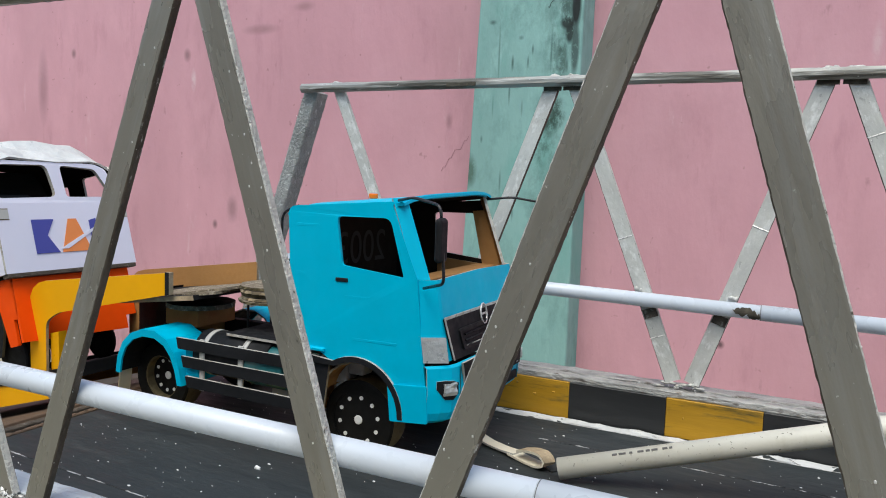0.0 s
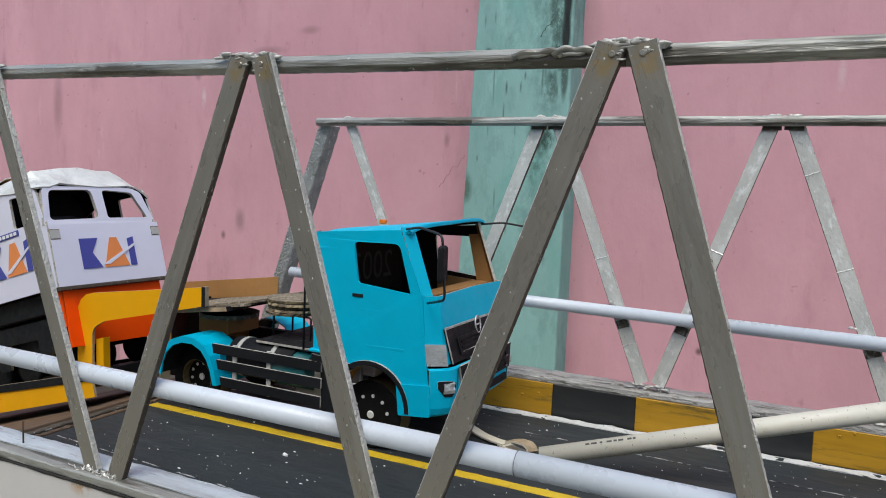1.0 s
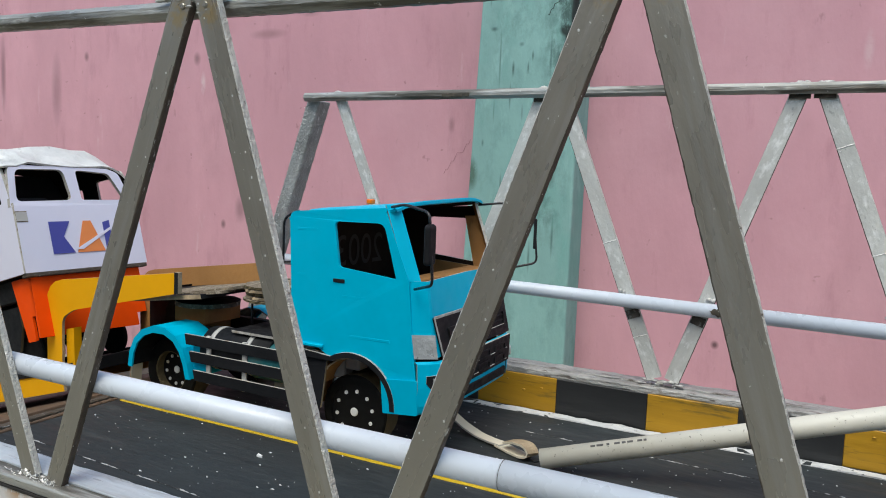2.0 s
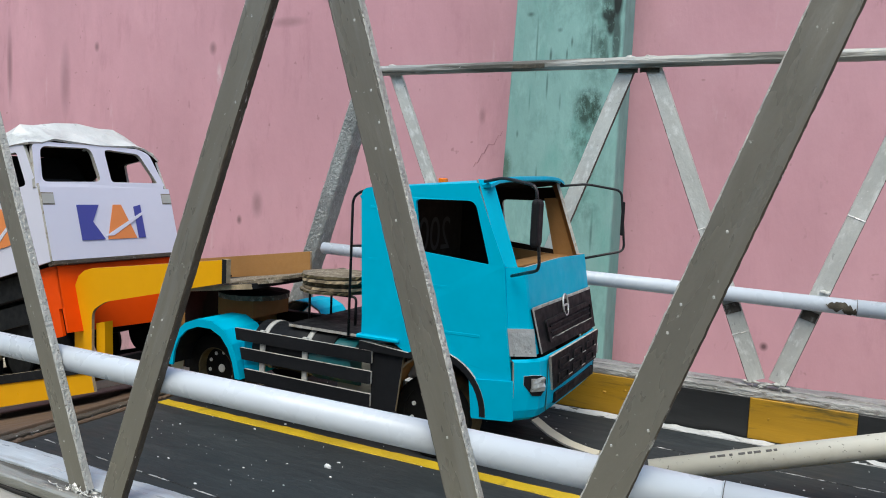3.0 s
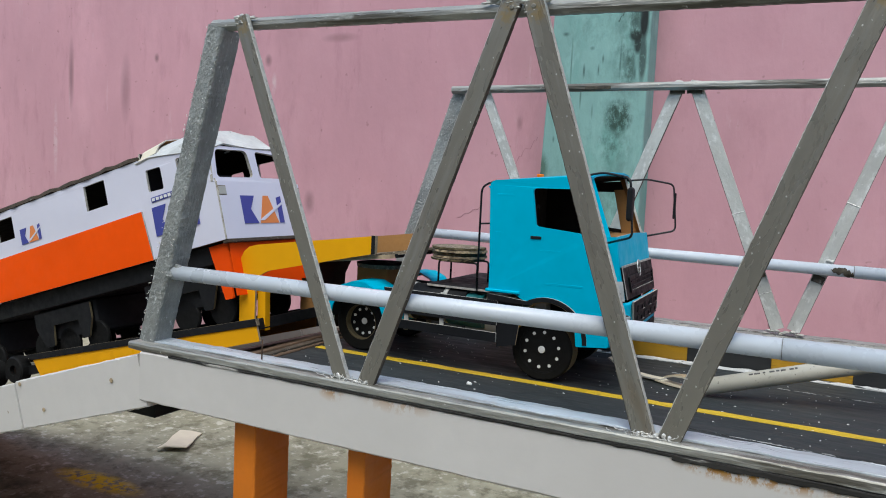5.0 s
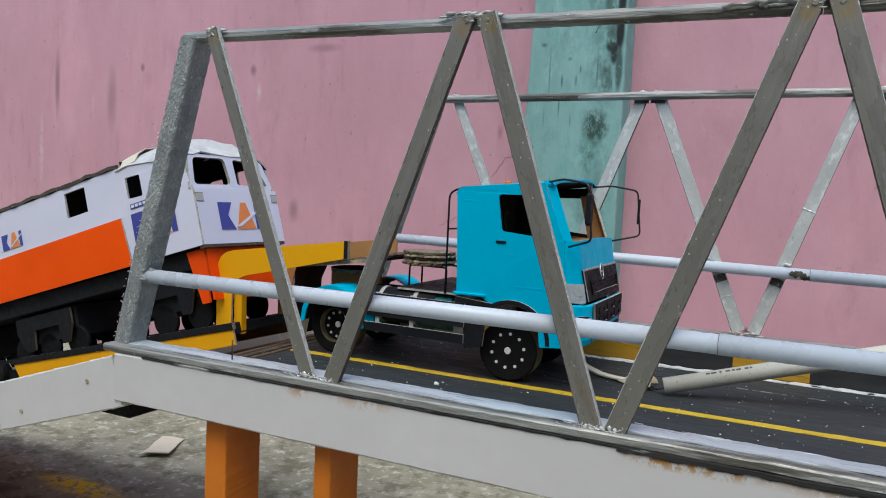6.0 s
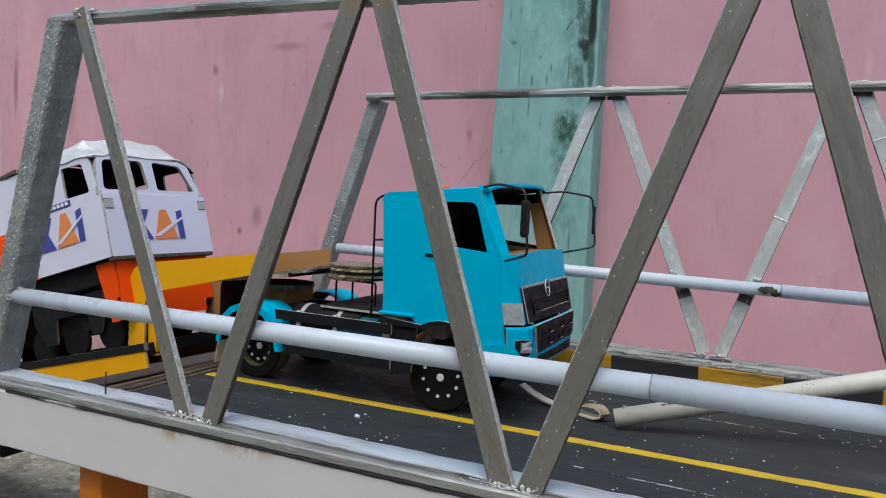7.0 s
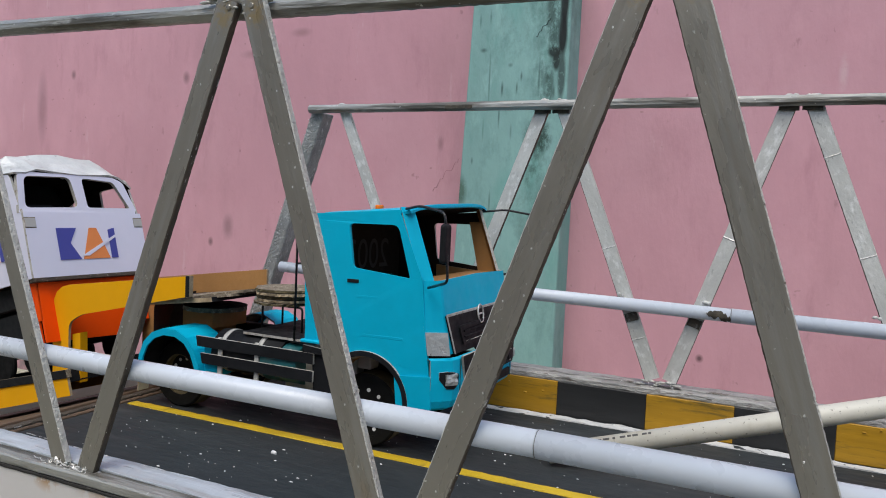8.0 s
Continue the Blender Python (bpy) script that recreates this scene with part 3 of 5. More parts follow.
for crack_pts in ([(-0.392 - 0.0062 * i - 0.012 * (i > 4), WALL_Y - 0.0005, 0.832 - 0.0088 * i - 0.006 * math.sin(i * 2.1)) for i in range(13)],
                  [(-0.585 - 0.0085 * i, WALL_Y - 0.0005, 0.592 - 0.0042 * i - 0.004 * math.sin(i * 1.7)) for i in range(11)]):
    part("crack", tube(crack_pts, 0.0006, 5), CRACK, wall)
part("crack", tube([(-0.088 - 0.0034 * i - 0.006 * (i > 3), 1.5527, 1.212 - 0.0052 * i - 0.004 * math.sin(i * 2.3)) for i in range(11)], 0.0013, 5, flat=0.4), MOULD_CRACK, pilaster)
# Added out of view to darken reflections and block low front light.
tagged(part("wall_south", box(-8, 6, -2.95, -2.8, YARD_Z, 2.2), RENDER), "unseen plain grey wall added to block low sky light", "wall", kind="structure")

# ---- the model bridge ----
X0, X1 = -0.312, 1.56
TOP = 0.815
bridge = thing("model_bridge", pose(0, 0, 0), "silver painted model truss bridge with black deck on orange posts", "model bridge")

part("deck", box(-0.262, X1, 0.012, 0.62, DECK_Z - 0.014, DECK_Z, 0.001), DECK, bridge, "black painted plywood roadway with white flecks")
bar("deck_edge", (-0.2655, 0.03, DECK_Z - 0.006), (-0.2655, 0.56, DECK_Z - 0.006), 0.016, 0.006, WOOD, bridge, "ragged brown plywood edge", jit=0.002, seed=5.5, across=(1, 0, 0))
bar("joint_strip", (-0.282, 0.03, DECK_Z - 0.002), (-0.282, 0.56, DECK_Z - 0.002), 0.008, 0.011, EDGE_AND_SHADE, bridge, "crumpled dark strip over the joint", jit=0.0014, seed=7.5, across=(1, 0, 0))
bar("side_board", (X0 + 0.012, 0.0, 0.4035), (X1, 0.0, 0.4035), 0.061, 0.022, WHITE_BOARD, bridge, "white painted side board", jit=0.0009, seed=3.3, bev=0.002)
bar("side_board", (X0 + 0.012, 0.627, 0.4015), (X1, 0.627, 0.4015), 0.061, 0.012, WHITE_BOARD, bridge, "white painted side board", jit=0.0012, seed=4.3, bev=0.002)
bar("yellow_line", (-0.255, 0.293, DECK_Z + 0.0002), (X1, 0.288, DECK_Z + 0.0002), 0.0011, 0.016, YELLOW, bridge, "hand-painted yellow lane line", jit=0.0010, seed=1.1, bev=0.0003)
bar("white_line", (-0.255, 0.554, DECK_Z + 0.0002), (X1, 0.554, DECK_Z + 0.0002), 0.0011, 0.017, WHITE_LINE, bridge, "worn white edge line", jit=0.0030, seed=2.1, bev=0.0003)
for k, (y, xa, xb) in enumerate(((0.062, -0.24, 0.40), (0.136, -0.25, 0.05), (0.10, 0.05, 0.7), (0.21, 0.30, 0.62), (0.475, 0.25, 0.8))):
    bar("chalk_trace", (xa, y, DECK_Z + 0.0001), (xb, y - 0.012, DECK_Z + 0.0001), 0.0004, 0.0012, WHITE_TRACE, bridge, "faint broken white scratch", jit=0.0012, seed=k + 0.5, bev=0.0001)

# far kerb in yellow and black blocks
edges = [-0.26, -0.205, -0.09, 0.025, 0.143, 0.258, 0.38, 0.489, 0.604, 0.715, 0.83, 0.945, 1.06, 1.175, 1.29, 1.405, 1.52]
for i in range(len(edges) - 1):
    part("kerb_block", box(edges[i], edges[i + 1], 0.566 + 0.0006 * (i % 3), 0.612, DECK_Z, 0.441, 0.0008), CURB_YELLOW if i % 2 == 0 else CURB_BLACK, bridge)

bar("gap_line", (X0 + 0.06, -0.0092, 0.4338), (X1, -0.0092, 0.4338), 0.0022, 0.0062, GAP_DARK, bridge, "dark gap under the chord", jit=0.0016, seed=12.5, bev=0.0005)
overlay(SILVER, lambda nt, v: times(nt, times(nt, ramp(nt, noise_node(nt, v, 90.0, 5.0, 0.7), 0.46, 0.58), spot(nt, v, (0.012, -0.003, 0.0), 0.004, 0.017)), 0.45), (0.36, 0.22, 0.03))
bar("gap_line", (0.325, -0.0094, 0.4322), (X1, -0.0094, 0.4318), 0.0046, 0.0066, GAP_DARK, bridge, "dark open gap under the chord", jit=0.0020, seed=13.5, bev=0.0005)
glue_spots, drip_spots, string_runs, blob_spots = [], [], [], []


def truss(y, foot, top, struts, ends, seed, paint, inside):
    """One side of the bridge: chords, struts (head and foot along the bridge), nails at the joints and the thick end post."""
    bar("bottom_chord", (X0 - 0.008, y + 0.010, foot - 0.004), (X1, y + 0.010, foot - 0.004), 0.009, 0.042, CHORD_SILVER if y < 0.3 else FAR_CHORD, bridge, "silver painted bottom chord", jit=0.0007 if y < 0.3 else 0.0022, seed=seed, bev=0.0015)
    # pale top layer; the near one has the sky's sheen put into its colour
    bar("chord_cover", (X0 + 0.005, y + 0.0165, foot + 0.0012), (X1, y + 0.0165, foot + 0.0012), 0.0016, 0.026, CHORD_SHEEN if y < 0.3 else FAR_CHORD, bridge, "streaky pale layer on the chord top", jit=0.0015, seed=seed + 2, bev=0.0004)
    near = y < 0.3

    def crest(x):
        """Height of the top chord along the bridge."""
        return top + (0.0135 * max(0.0, 0.46 - x) if near else 0.0)
    if near:
        bar("top_chord", (ends, y + inside, crest(ends)), (0.46, y + inside, top), 0.0130, 0.0125, CHORD_SILVER, bridge, "silver painted top chord", jit=0.0006, seed=seed + 6, bev=0.0042)
    bar("top_chord", (0.4605 if near else ends, y + inside, top), (X1 + 0.1, y + inside, top), 0.0130, 0.0125, CHORD_SILVER, bridge, "silver painted top chord", jit=0.0006, seed=seed + 5, bev=0.0042)
    yy = y + (0.0 if y < 0.3 else 0.003)
    rnd = random.Random(int(seed * 100))
    for k, (xh, xf, w) in enumerate(struts):
        va, ve = Vector((xh, yy + 0.0004 * (k % 2), crest(xh) + 0.005)), Vector((xf, yy, foot if near else foot + 0.010))
        strut = bar("strut", va, ve, w, 0.0062, [paint, SILVER_SIDE, EDGE_AND_SHADE], bridge, jit=0.0003, bev=0.0007, seed=seed + xh * 9, rag=0.00025)
        # down-facing sides take the dark material, their shade put into colour
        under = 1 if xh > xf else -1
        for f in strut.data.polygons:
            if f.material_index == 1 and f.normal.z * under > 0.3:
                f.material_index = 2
        for _ in range(34):
            t = rnd.random()
            drip_spots.append((va.lerp(ve, t) + Vector((rnd.uniform(-0.0075, 0.0075), -0.0028, 0)), rnd.choice((0.0004, 0.0005, 0.0006, 0.0009))))
        along = (ve - va).normalized()
        perp = Vector((along.z, 0, -along.x))
        for _ in range(46 if y < 0.3 else 0):
            t = rnd.random()
            drip_spots.append((va.lerp(ve, t) + perp * (w / 2 - 0.0002) * rnd.choice((-1, 1, 1)) + Vector((0, -0.0022, 0)), rnd.choice((0.0003, 0.0004, 0.0005))))
        part("nail_head", disc((xh + 0.001, yy - 0.0042, crest(xh) - 0.001), "y", 0.0022, 0.002, 10, 0.0006), paint, bridge)
        for dx, dz in ((-0.009, 0.006), (-0.003, 0.008), (0.003, 0.007), (0.010, 0.005)):
            glue_spots.append(((xh + dx, y + 0.004, crest(xh) + dz), 0.0040))
        for _ in range(4 if y < 0.3 else 1):
            glue_spots.append(((xh + rnd.uniform(-0.007, 0.007), yy - 0.0026, crest(xh) + rnd.uniform(-0.006, 0.008)), rnd.uniform(0.0010, 0.0020)))
        for n_, (dx, dz) in enumerate(((-0.017, -0.003), (-0.008, 0.001), (0.0, 0.002), (0.008, -0.001))):
            glue_spots.append(((xf + dx, y - 0.001 + 0.003 * (n_ % 2), foot + dz + (0.0 if near else 0.006)), 0.0038))
        for _ in range(5 if near else 0):
            blob_spots.append((Vector((xf + rnd.uniform(-0.012, 0.008), y - 0.0045, foot + rnd.uniform(-0.004, 0.004))), rnd.uniform(0.0014, 0.0026)))
        for _ in range(34 if y < 0.3 else 8):
            q = Vector((xf + rnd.triangular(-0.048, 0.014, 0.0), y - 0.0045 - 0.003 * rnd.random(), foot + rnd.uniform(-0.008, 0.005)))
            c, r_, a0 = rnd.uniform(0.5, 1.6), rnd.uniform(0.0012, 0.0030), rnd.uniform(0, 6.3)
            string_runs.append([q + Vector((r_ * math.cos(a0 + c * i) + 0.0012 * i, -0.0007 * rnd.random(), 0.7 * r_ * math.sin(a0 + c * i))) for i in range(5)])
    xa_, xb_ = (-0.305, ends + 0.011) if y < 0.3 else (-0.296, ends + 0.010)
    pa_, pb_ = Vector((xa_, y + 0.017, foot)), Vector((xb_, y + 0.017, crest(xb_) - 0.002))
    for _ in range(90 if y < 0.3 else 20):
        q = pa_.lerp(pb_, rnd.random()) + Vector((rnd.choice((-0.0118, 0.0118, rnd.uniform(-0.011, 0.011))), -0.0160, 0))
        d = Vector((rnd.uniform(-1, 1), -0.25, rnd.uniform(-1, 1))).normalized() * rnd.uniform(0.0008, 0.0022)
        string_runs.append([q, q + d, q + d * 1.7 + Vector((0, 0, 0.0006))])
    bar("end_post", pa_, pb_, 0.024, 0.031, POST_SILVER, bridge, "thick silver painted end post", jit=0.0012, seed=seed + 50, bev=0.002)


W = 0.0192
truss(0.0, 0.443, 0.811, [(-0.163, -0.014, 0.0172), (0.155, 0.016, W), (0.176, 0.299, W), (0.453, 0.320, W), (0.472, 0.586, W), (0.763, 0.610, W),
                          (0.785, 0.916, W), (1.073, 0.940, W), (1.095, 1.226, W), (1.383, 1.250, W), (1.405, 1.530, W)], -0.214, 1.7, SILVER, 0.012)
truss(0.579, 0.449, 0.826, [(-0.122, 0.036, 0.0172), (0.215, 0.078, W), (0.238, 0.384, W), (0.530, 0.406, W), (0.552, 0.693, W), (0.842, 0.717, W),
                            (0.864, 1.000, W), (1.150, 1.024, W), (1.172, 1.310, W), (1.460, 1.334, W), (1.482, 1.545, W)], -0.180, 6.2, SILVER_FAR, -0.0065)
for xh, xf, z in ((0.238, 0.384, 0.632), (0.530, 0.406, 0.652), (0.552, 0.693, 0.760), (0.238, 0.384, 0.512), (0.552, 0.693, 0.640)):
    t = (0.831 - z) / 0.372
    bar("tape_band", (xh + (xf - xh) * t - 0.0088, 0.5815, z - 0.0033 * (1 if xf > xh else -1)), (xh + (xf - xh) * t + 0.0088, 0.5815, z + 0.0033 * (1 if xf > xh else -1)), 0.0026, 0.0066, DROP, bridge, "pale tape band round a strut", jit=0.0003, seed=z)
# dark strips: painted shade under far top chord joints, and a stain on it
for xh in (0.2125, 0.2385, 0.5275, 0.5535, 0.8440):
    bar("joint_gap", (xh - 0.0115, 0.5772, 0.8175), (xh + 0.0115, 0.5772, 0.8172), 0.0052, 0.0030, DIRT_AND_SHADE, bridge, "dark strip painted as shade under the chord", jit=0.0006, seed=xh, bev=0.0004)
bar("chord_stain", (0.066, 0.5657, 0.8242), (0.109, 0.5657, 0.8246), 0.0050, 0.0012, DIRT_AND_SHADE, bridge, "brown stain on the chord", jit=0.0010, seed=8.8, bev=0.0003)
rk = random.Random(31)
for k in range(10):
    part("kerb_lump", lump([(edges[2 * (k % 4) + 2] + rk.uniform(0.008, 0.10), 0.5668, rk.uniform(0.416, 0.438))], 0.0020, k), CURB_YELLOW, bridge, "dried lump of yellow paint")
for k, (xa, xb) in enumerate(((0.334, 0.588), (0.444, 0.586), (0.636, 0.588), (0.776, 0.586))):
    part("glue_pad", lump([(xa, 0.5775, 0.5690), (xa + 0.005, 0.5775, 0.5680)], 0.0030, 50 + k), GLUE, bridge, "pale glue between strut and pipe")
# Brown strips painted as the handrail's shade on the far struts.
for xh, xf in ((0.238, 0.384), (0.530, 0.406), (0.552, 0.693), (0.842, 0.717)):
    t0, t1 = (0.831 - 0.546) / 0.372, (0.831 - 0.535) / 0.372
    bar("strut_stain", (xh + (xf - xh) * t0, 0.5786, 0.546), (xh + (xf - xh) * t1, 0.5786, 0.535), W - 0.0025, 0.0008, PIPE_SHADE, bridge, "brown shade painted under the pipe", jit=0.0012, seed=xh)
# cord wound round the top chord
for k, (xa, xb) in enumerate(((0.386, 0.420), (0.414, 0.442))):
    part("tape_knot", tube([(xa, 0.0055, 0.812), (xa + 0.008, 0.004, 0.8145 + 0.002 * k), ((xa + xb) / 2, 0.0065, 0.8135), (xb - 0.007, 0.004, 0.8155), (xb, 0.0065, 0.812)], 0.0040, 9, 0.004, flat=0.5), CHORD_SILVER, bridge, "crumpled silver tape on the chord")
    part("tape_knot", tube([(xa + 0.003, 0.0050, 0.8115), (xa + 0.010, 0.0045, 0.8130), (xa + 0.017, 0.0055, 0.8120), (xb - 0.003, 0.0050, 0.8155)], 0.0020, 8, 0.004, flat=0.5), GLUE, bridge, "crumpled silver tape on the chord")
for xk in (0.128, 0.449):
    for n_ in range(5):
        glue_spots.append(((xk + 0.0045 * n_, 0.003 + 0.002 * (n_ % 2), 0.8165 + 0.0135 * max(0.0, 0.46 - xk) + 0.0015 * (n_ % 3)), 0.0034))
gl = bmesh.new()
rnd = random.Random(21)
for p, r in glue_spots:
    vs = bmesh.ops.create_icosphere(gl, subdivisions=2, radius=1.0)["verts"]
    q = Vector((rnd.uniform(-9, 9), rnd.uniform(-9, 9), rnd.uniform(-9, 9)))
    k = Vector((r * rnd.uniform(0.9, 2.0), r * rnd.uniform(0.5, 0.9), r * rnd.uniform(0.35, 0.65)))
    for v in vs:
        f = 1 + 0.9 * noise.noise(v.co * 1.9 + q)
        v.co = Vector((v.co.x * k.x * f, v.co.y * k.y * f, v.co.z * k.z * f)) + Vector(p)
for f in gl.faces:
    f.smooth = True
tagged(part("glue", gl, GLUE, bridge, "lumps of silver painted glue at the joints"), kind="stuff")
dr = bmesh.new()
for p, r in drip_spots + blob_spots:
    vs = bmesh.ops.create_icosphere(dr, subdivisions=1, radius=r)["verts"]
    for v in vs:
        v.co = Vector((v.co.x, v.co.y * 0.6, v.co.z * 1.4)) + p
tagged(part("paint_drops", dr, DROP, bridge, "dried drops of silver paint"), kind="stuff")
st = bmesh.new()
for run in string_runs:
    tube(run, 0.00036, 5, 0.0006, bm=st)
tagged(part("dried_glue", st, DROP, bridge, "fine curls of dried glue at the joints"), kind="stuff")

for y, za, zb, xj in ((0.0120, 0.531, 0.531, 0.402), (0.5695, 0.566, 0.556, 0.479)):
    part("handrail_pipe", tube([(-0.274 if y < 0.3 else -0.225, y, za), (xj, y, zb)], 0.0088, 20, hollow=0.0074), PIPE, bridge, "white plastic handrail pipe")
    part("handrail_pipe", tube([(xj - 0.002, y, zb), (X1, y, zb + (zb - za) * 1.2)], 0.0092, 20, hollow=0.0078), PIPE, bridge, "white plastic handrail pipe")
part("pipe_joint", tube([(0.4006, 0.0120, 0.531), (0.4010, 0.0120, 0.531)], 0.00930, 20), PRINT, bridge, "dark joint line of the pipe")


def scrape(x0, x1, y, z, r, a0, a1, seed):
    """A ragged patch that hugs a pipe; a0 and a1: its lower and upper edge round the pipe, in degrees from level."""
    rows = []
    for i in range(15):
        u = i / 14
        lo = a0 + 26 * noise.noise(Vector((u * 6, seed, 0.3))) + 30 * (1 - math.sin(math.pi * u))
        hi = a1 + 30 * noise.noise(Vector((u * 7, seed, 4.1))) - 30 * (1 - math.sin(math.pi * u))
        rows.append([(x0 + (x1 - x0) * u, y - r * math.cos(radians(a)), z + r * math.sin(radians(a))) for a in (lo + (max(hi, lo + 4) - lo) * k / 5 for k in range(6))])
    return sheet(rows, 0.0005)


for x0, x1, a0, a1, seed in ((0.448, 0.470, -28, 34, 1.7), (0.464, 0.4775, -62, 8, 5.2)):
    part("dirt_patch", scrape(x0, x1, 0.5695, 0.5562, 0.0094, a0, a1, seed), DIRT_AND_SHADE, bridge, "dark scrape on the pipe")
part("pipe_joint", tube([(0.4776, 0.5695, 0.556), (0.4782, 0.5695, 0.556)], 0.00935, 20), PRINT, bridge, "dark joint line of the pipe")
part("pipe_plug", lump([(-0.266, 0.010, 0.537), (-0.262, 0.008, 0.530), (-0.270, 0.004, 0.529), (-0.262, 0.010, 0.538)], 0.0058, 77), POST_SILVER, bridge, "silver glue round the pipe's end")
for k, (x, y, wx, wy) in enumerate(((-0.172, 0.014, 0.032, 0.064), (-0.013, 0.014, 0.022, 0.060), (0.86, 0.014, 0.03, 0.042), (0.86, 0.55, 0.03, 0.042), (1.40, 0.014, 0.03, 0.042), (1.40, 0.55, 0.03, 0.042))):
    bar("post", (x + wx / 2, y + wy / 2, YARD_Z), (x + wx / 2, y + wy / 2, DECK_Z - 0.014), wx, wy, POST_ORANGE, bridge, "orange painted timber post", jit=0.0008, seed=k + y, bev=0.0015)
part("cross_beam", box(-0.372, -0.318, 0.03, 0.6, 0.336, 0.366, 0.002), BLACK, bridge, "dark cross beam under the joint")

# ramp, down to the yard
SLOPE = math.atan2(0.072, 0.234)
ramp_thing = thing("model_ramp", pose(-0.305, 0, DECK_Z, 0, -math.degrees(SLOPE), 0), "weathered plywood ramp with white side boards", "ramp")
LR = (DECK_Z - YARD_Z) / math.sin(SLOPE)
part("ramp_deck", box(-LR + 0.03, 0.004, 0.012, 0.615, -0.014, -0.001, 0.001), WOOD, ramp_thing, "bare weathered plywood")
for y, s in ((0.0, 9.1), (0.627, 9.7)):
    bar("side_board", (-0.235, y + 0.0015, 0.002), (0.008, y + 0.0015, 0.002), 0.066, 0.020, WHITE_BOARD, ramp_thing, "white painted side board", jit=0.0015, seed=s, bev=0.0015)
    bar("side_board", (-LR + 0.11, y, 0.001), (-0.2365, y, 0.001), 0.064, 0.020, WHITE_BOARD, ramp_thing, "white painted side board", jit=0.0015, seed=s + 1, bev=0.0015)
for x, z in ((-0.045, 0.010), (-0.185, -0.010), (-0.262, -0.004), (-0.225, 0.030)):
    part("screw_head", disc((x, -0.0100, z), "y", 0.0030, 0.0010, 12, 0.0004), EDGE, ramp_thing)

# ---- the lorry tractor ----
TY = 0.283          # its near side
TW = 0.224          # its width
LIFT = 0.003        # its body rides a little high
truck = thing("model_lorry", pose(0.0, TY, DECK_Z + LIFT), "turquoise cardboard model lorry tractor with black grille, standing on the bridge", "model lorry")
TZ = DECK_Z


def zz(pts):
    """World heights to heights over the roadway."""
    return [(u, v - TZ) for u, v in pts]


S = TW / 0.192


def fy(pts):
    """Spread points of the front over its full width."""
    return [(u * S, v) for u, v in pts]


# cab: sides with window and wheel arch, rear, roof, front
arch = [(0.114 + 0.052 * math.cos(a), 0.452 + 0.052 * math.sin(a)) for a in (radians(d) for d in range(10, 121, 10))]
side_outline = zz(rounded([(0.031, 0.512), (0.024, 0.659), (0.155, 0.669)], [0.0, 0.010, 0.006]) + [(0.181, 0.594), (0.188, 0.530), (0.193, 0.492), (0.196, 0.453), (0.166, 0.451)] + arch + [(0.068, 0.508)])
window_hole = zz(rounded([(0.086, 0.651), (0.093, 0.601), (0.166, 0.594), (0.149, 0.652)], [0.006, 0.004, 0.003, 0.008]))
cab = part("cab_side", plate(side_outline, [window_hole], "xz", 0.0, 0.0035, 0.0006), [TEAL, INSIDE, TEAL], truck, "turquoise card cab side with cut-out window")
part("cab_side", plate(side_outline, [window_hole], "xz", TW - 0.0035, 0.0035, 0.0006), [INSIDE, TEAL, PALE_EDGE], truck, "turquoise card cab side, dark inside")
part("inner_pillar", plate(zz([(0.141, 0.655), (0.157, 0.588), (0.180, 0.588), (0.1625, 0.657)]), [], "xz", TW - 0.0062, 0.0025), [BROWN, BROWN, EDGE], truck, "raw brown card inside the pillar")
part("inner_door", plate(zz([(0.094, 0.530), (0.094, 0.594), (0.176, 0.588), (0.178, 0.530)]), [], "xz", TW - 0.0064, 0.0025), [BROWN, BROWN, EDGE], truck, "raw brown card inside the door")
part("door_handle", box(0.086, 0.101, -0.0012, 0.001, 0.1910, 0.1950, 0.0005), BLACK, cab, "small black door handle")
for u0, u1, v0, v1 in ((0.036, 0.064, 0.196, 0.199), (0.036, 0.064, 0.247, 0.2485), (0.108, 0.160, 0.133, 0.1345), (0.098, 0.150, 0.176, 0.1775)):
    part("pressed_line", strip((u0, 0.00075, v0), (u1, 0.00075, v1 - 0.001), 0.0040, 0.0018, 6, 0.0002, u0, 0.0008), TEAL, cab)
# raised door-step panel and thin crease between door and front corner
part("side_skirt", plate(zz(rounded([(0.152, 0.486), (0.196, 0.490), (0.198, 0.453), (0.156, 0.449)], 0.002)), [], "xz", -0.0025, 0.003), [TEAL, TEAL, TEAL], cab)
# black rim round the wheel arch
rim = [(0.114 + r * math.cos(a), -0.0025, 0.452 + r * math.sin(a) - TZ) for r, a in ((0.0565, radians(d)) for d in range(0, 128, 8))]
rim_in = [(0.114 + r * math.cos(a), 0.452 + r * math.sin(a) - TZ) for r, a in ((0.0505, radians(d)) for d in range(0, 128, 8))]
rim_poly = [(p[0], p[2]) for p in rim] + [(0.030, 0.113), (0.030, 0.104)] + rim_in[::-1]
part("arch_rim", plate(rim_poly, [], "xz", -0.003, 0.010), [BLACK, BLACK, PALE_EDGE], cab, "black card wheel-arch rim")
part("cab_sill", box(0.026, 0.075, -0.004, 0.012, 0.1155, 0.1195, 0.001), TEAL, cab)
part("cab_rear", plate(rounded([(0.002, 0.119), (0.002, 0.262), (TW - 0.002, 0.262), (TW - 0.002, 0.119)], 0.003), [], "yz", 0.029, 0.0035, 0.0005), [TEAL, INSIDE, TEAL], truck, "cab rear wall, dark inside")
part("cab_floor", box(0.035, 0.176, 0.004, TW - 0.004, 0.118, 0.122), BLACK, truck)
roof_rows = []
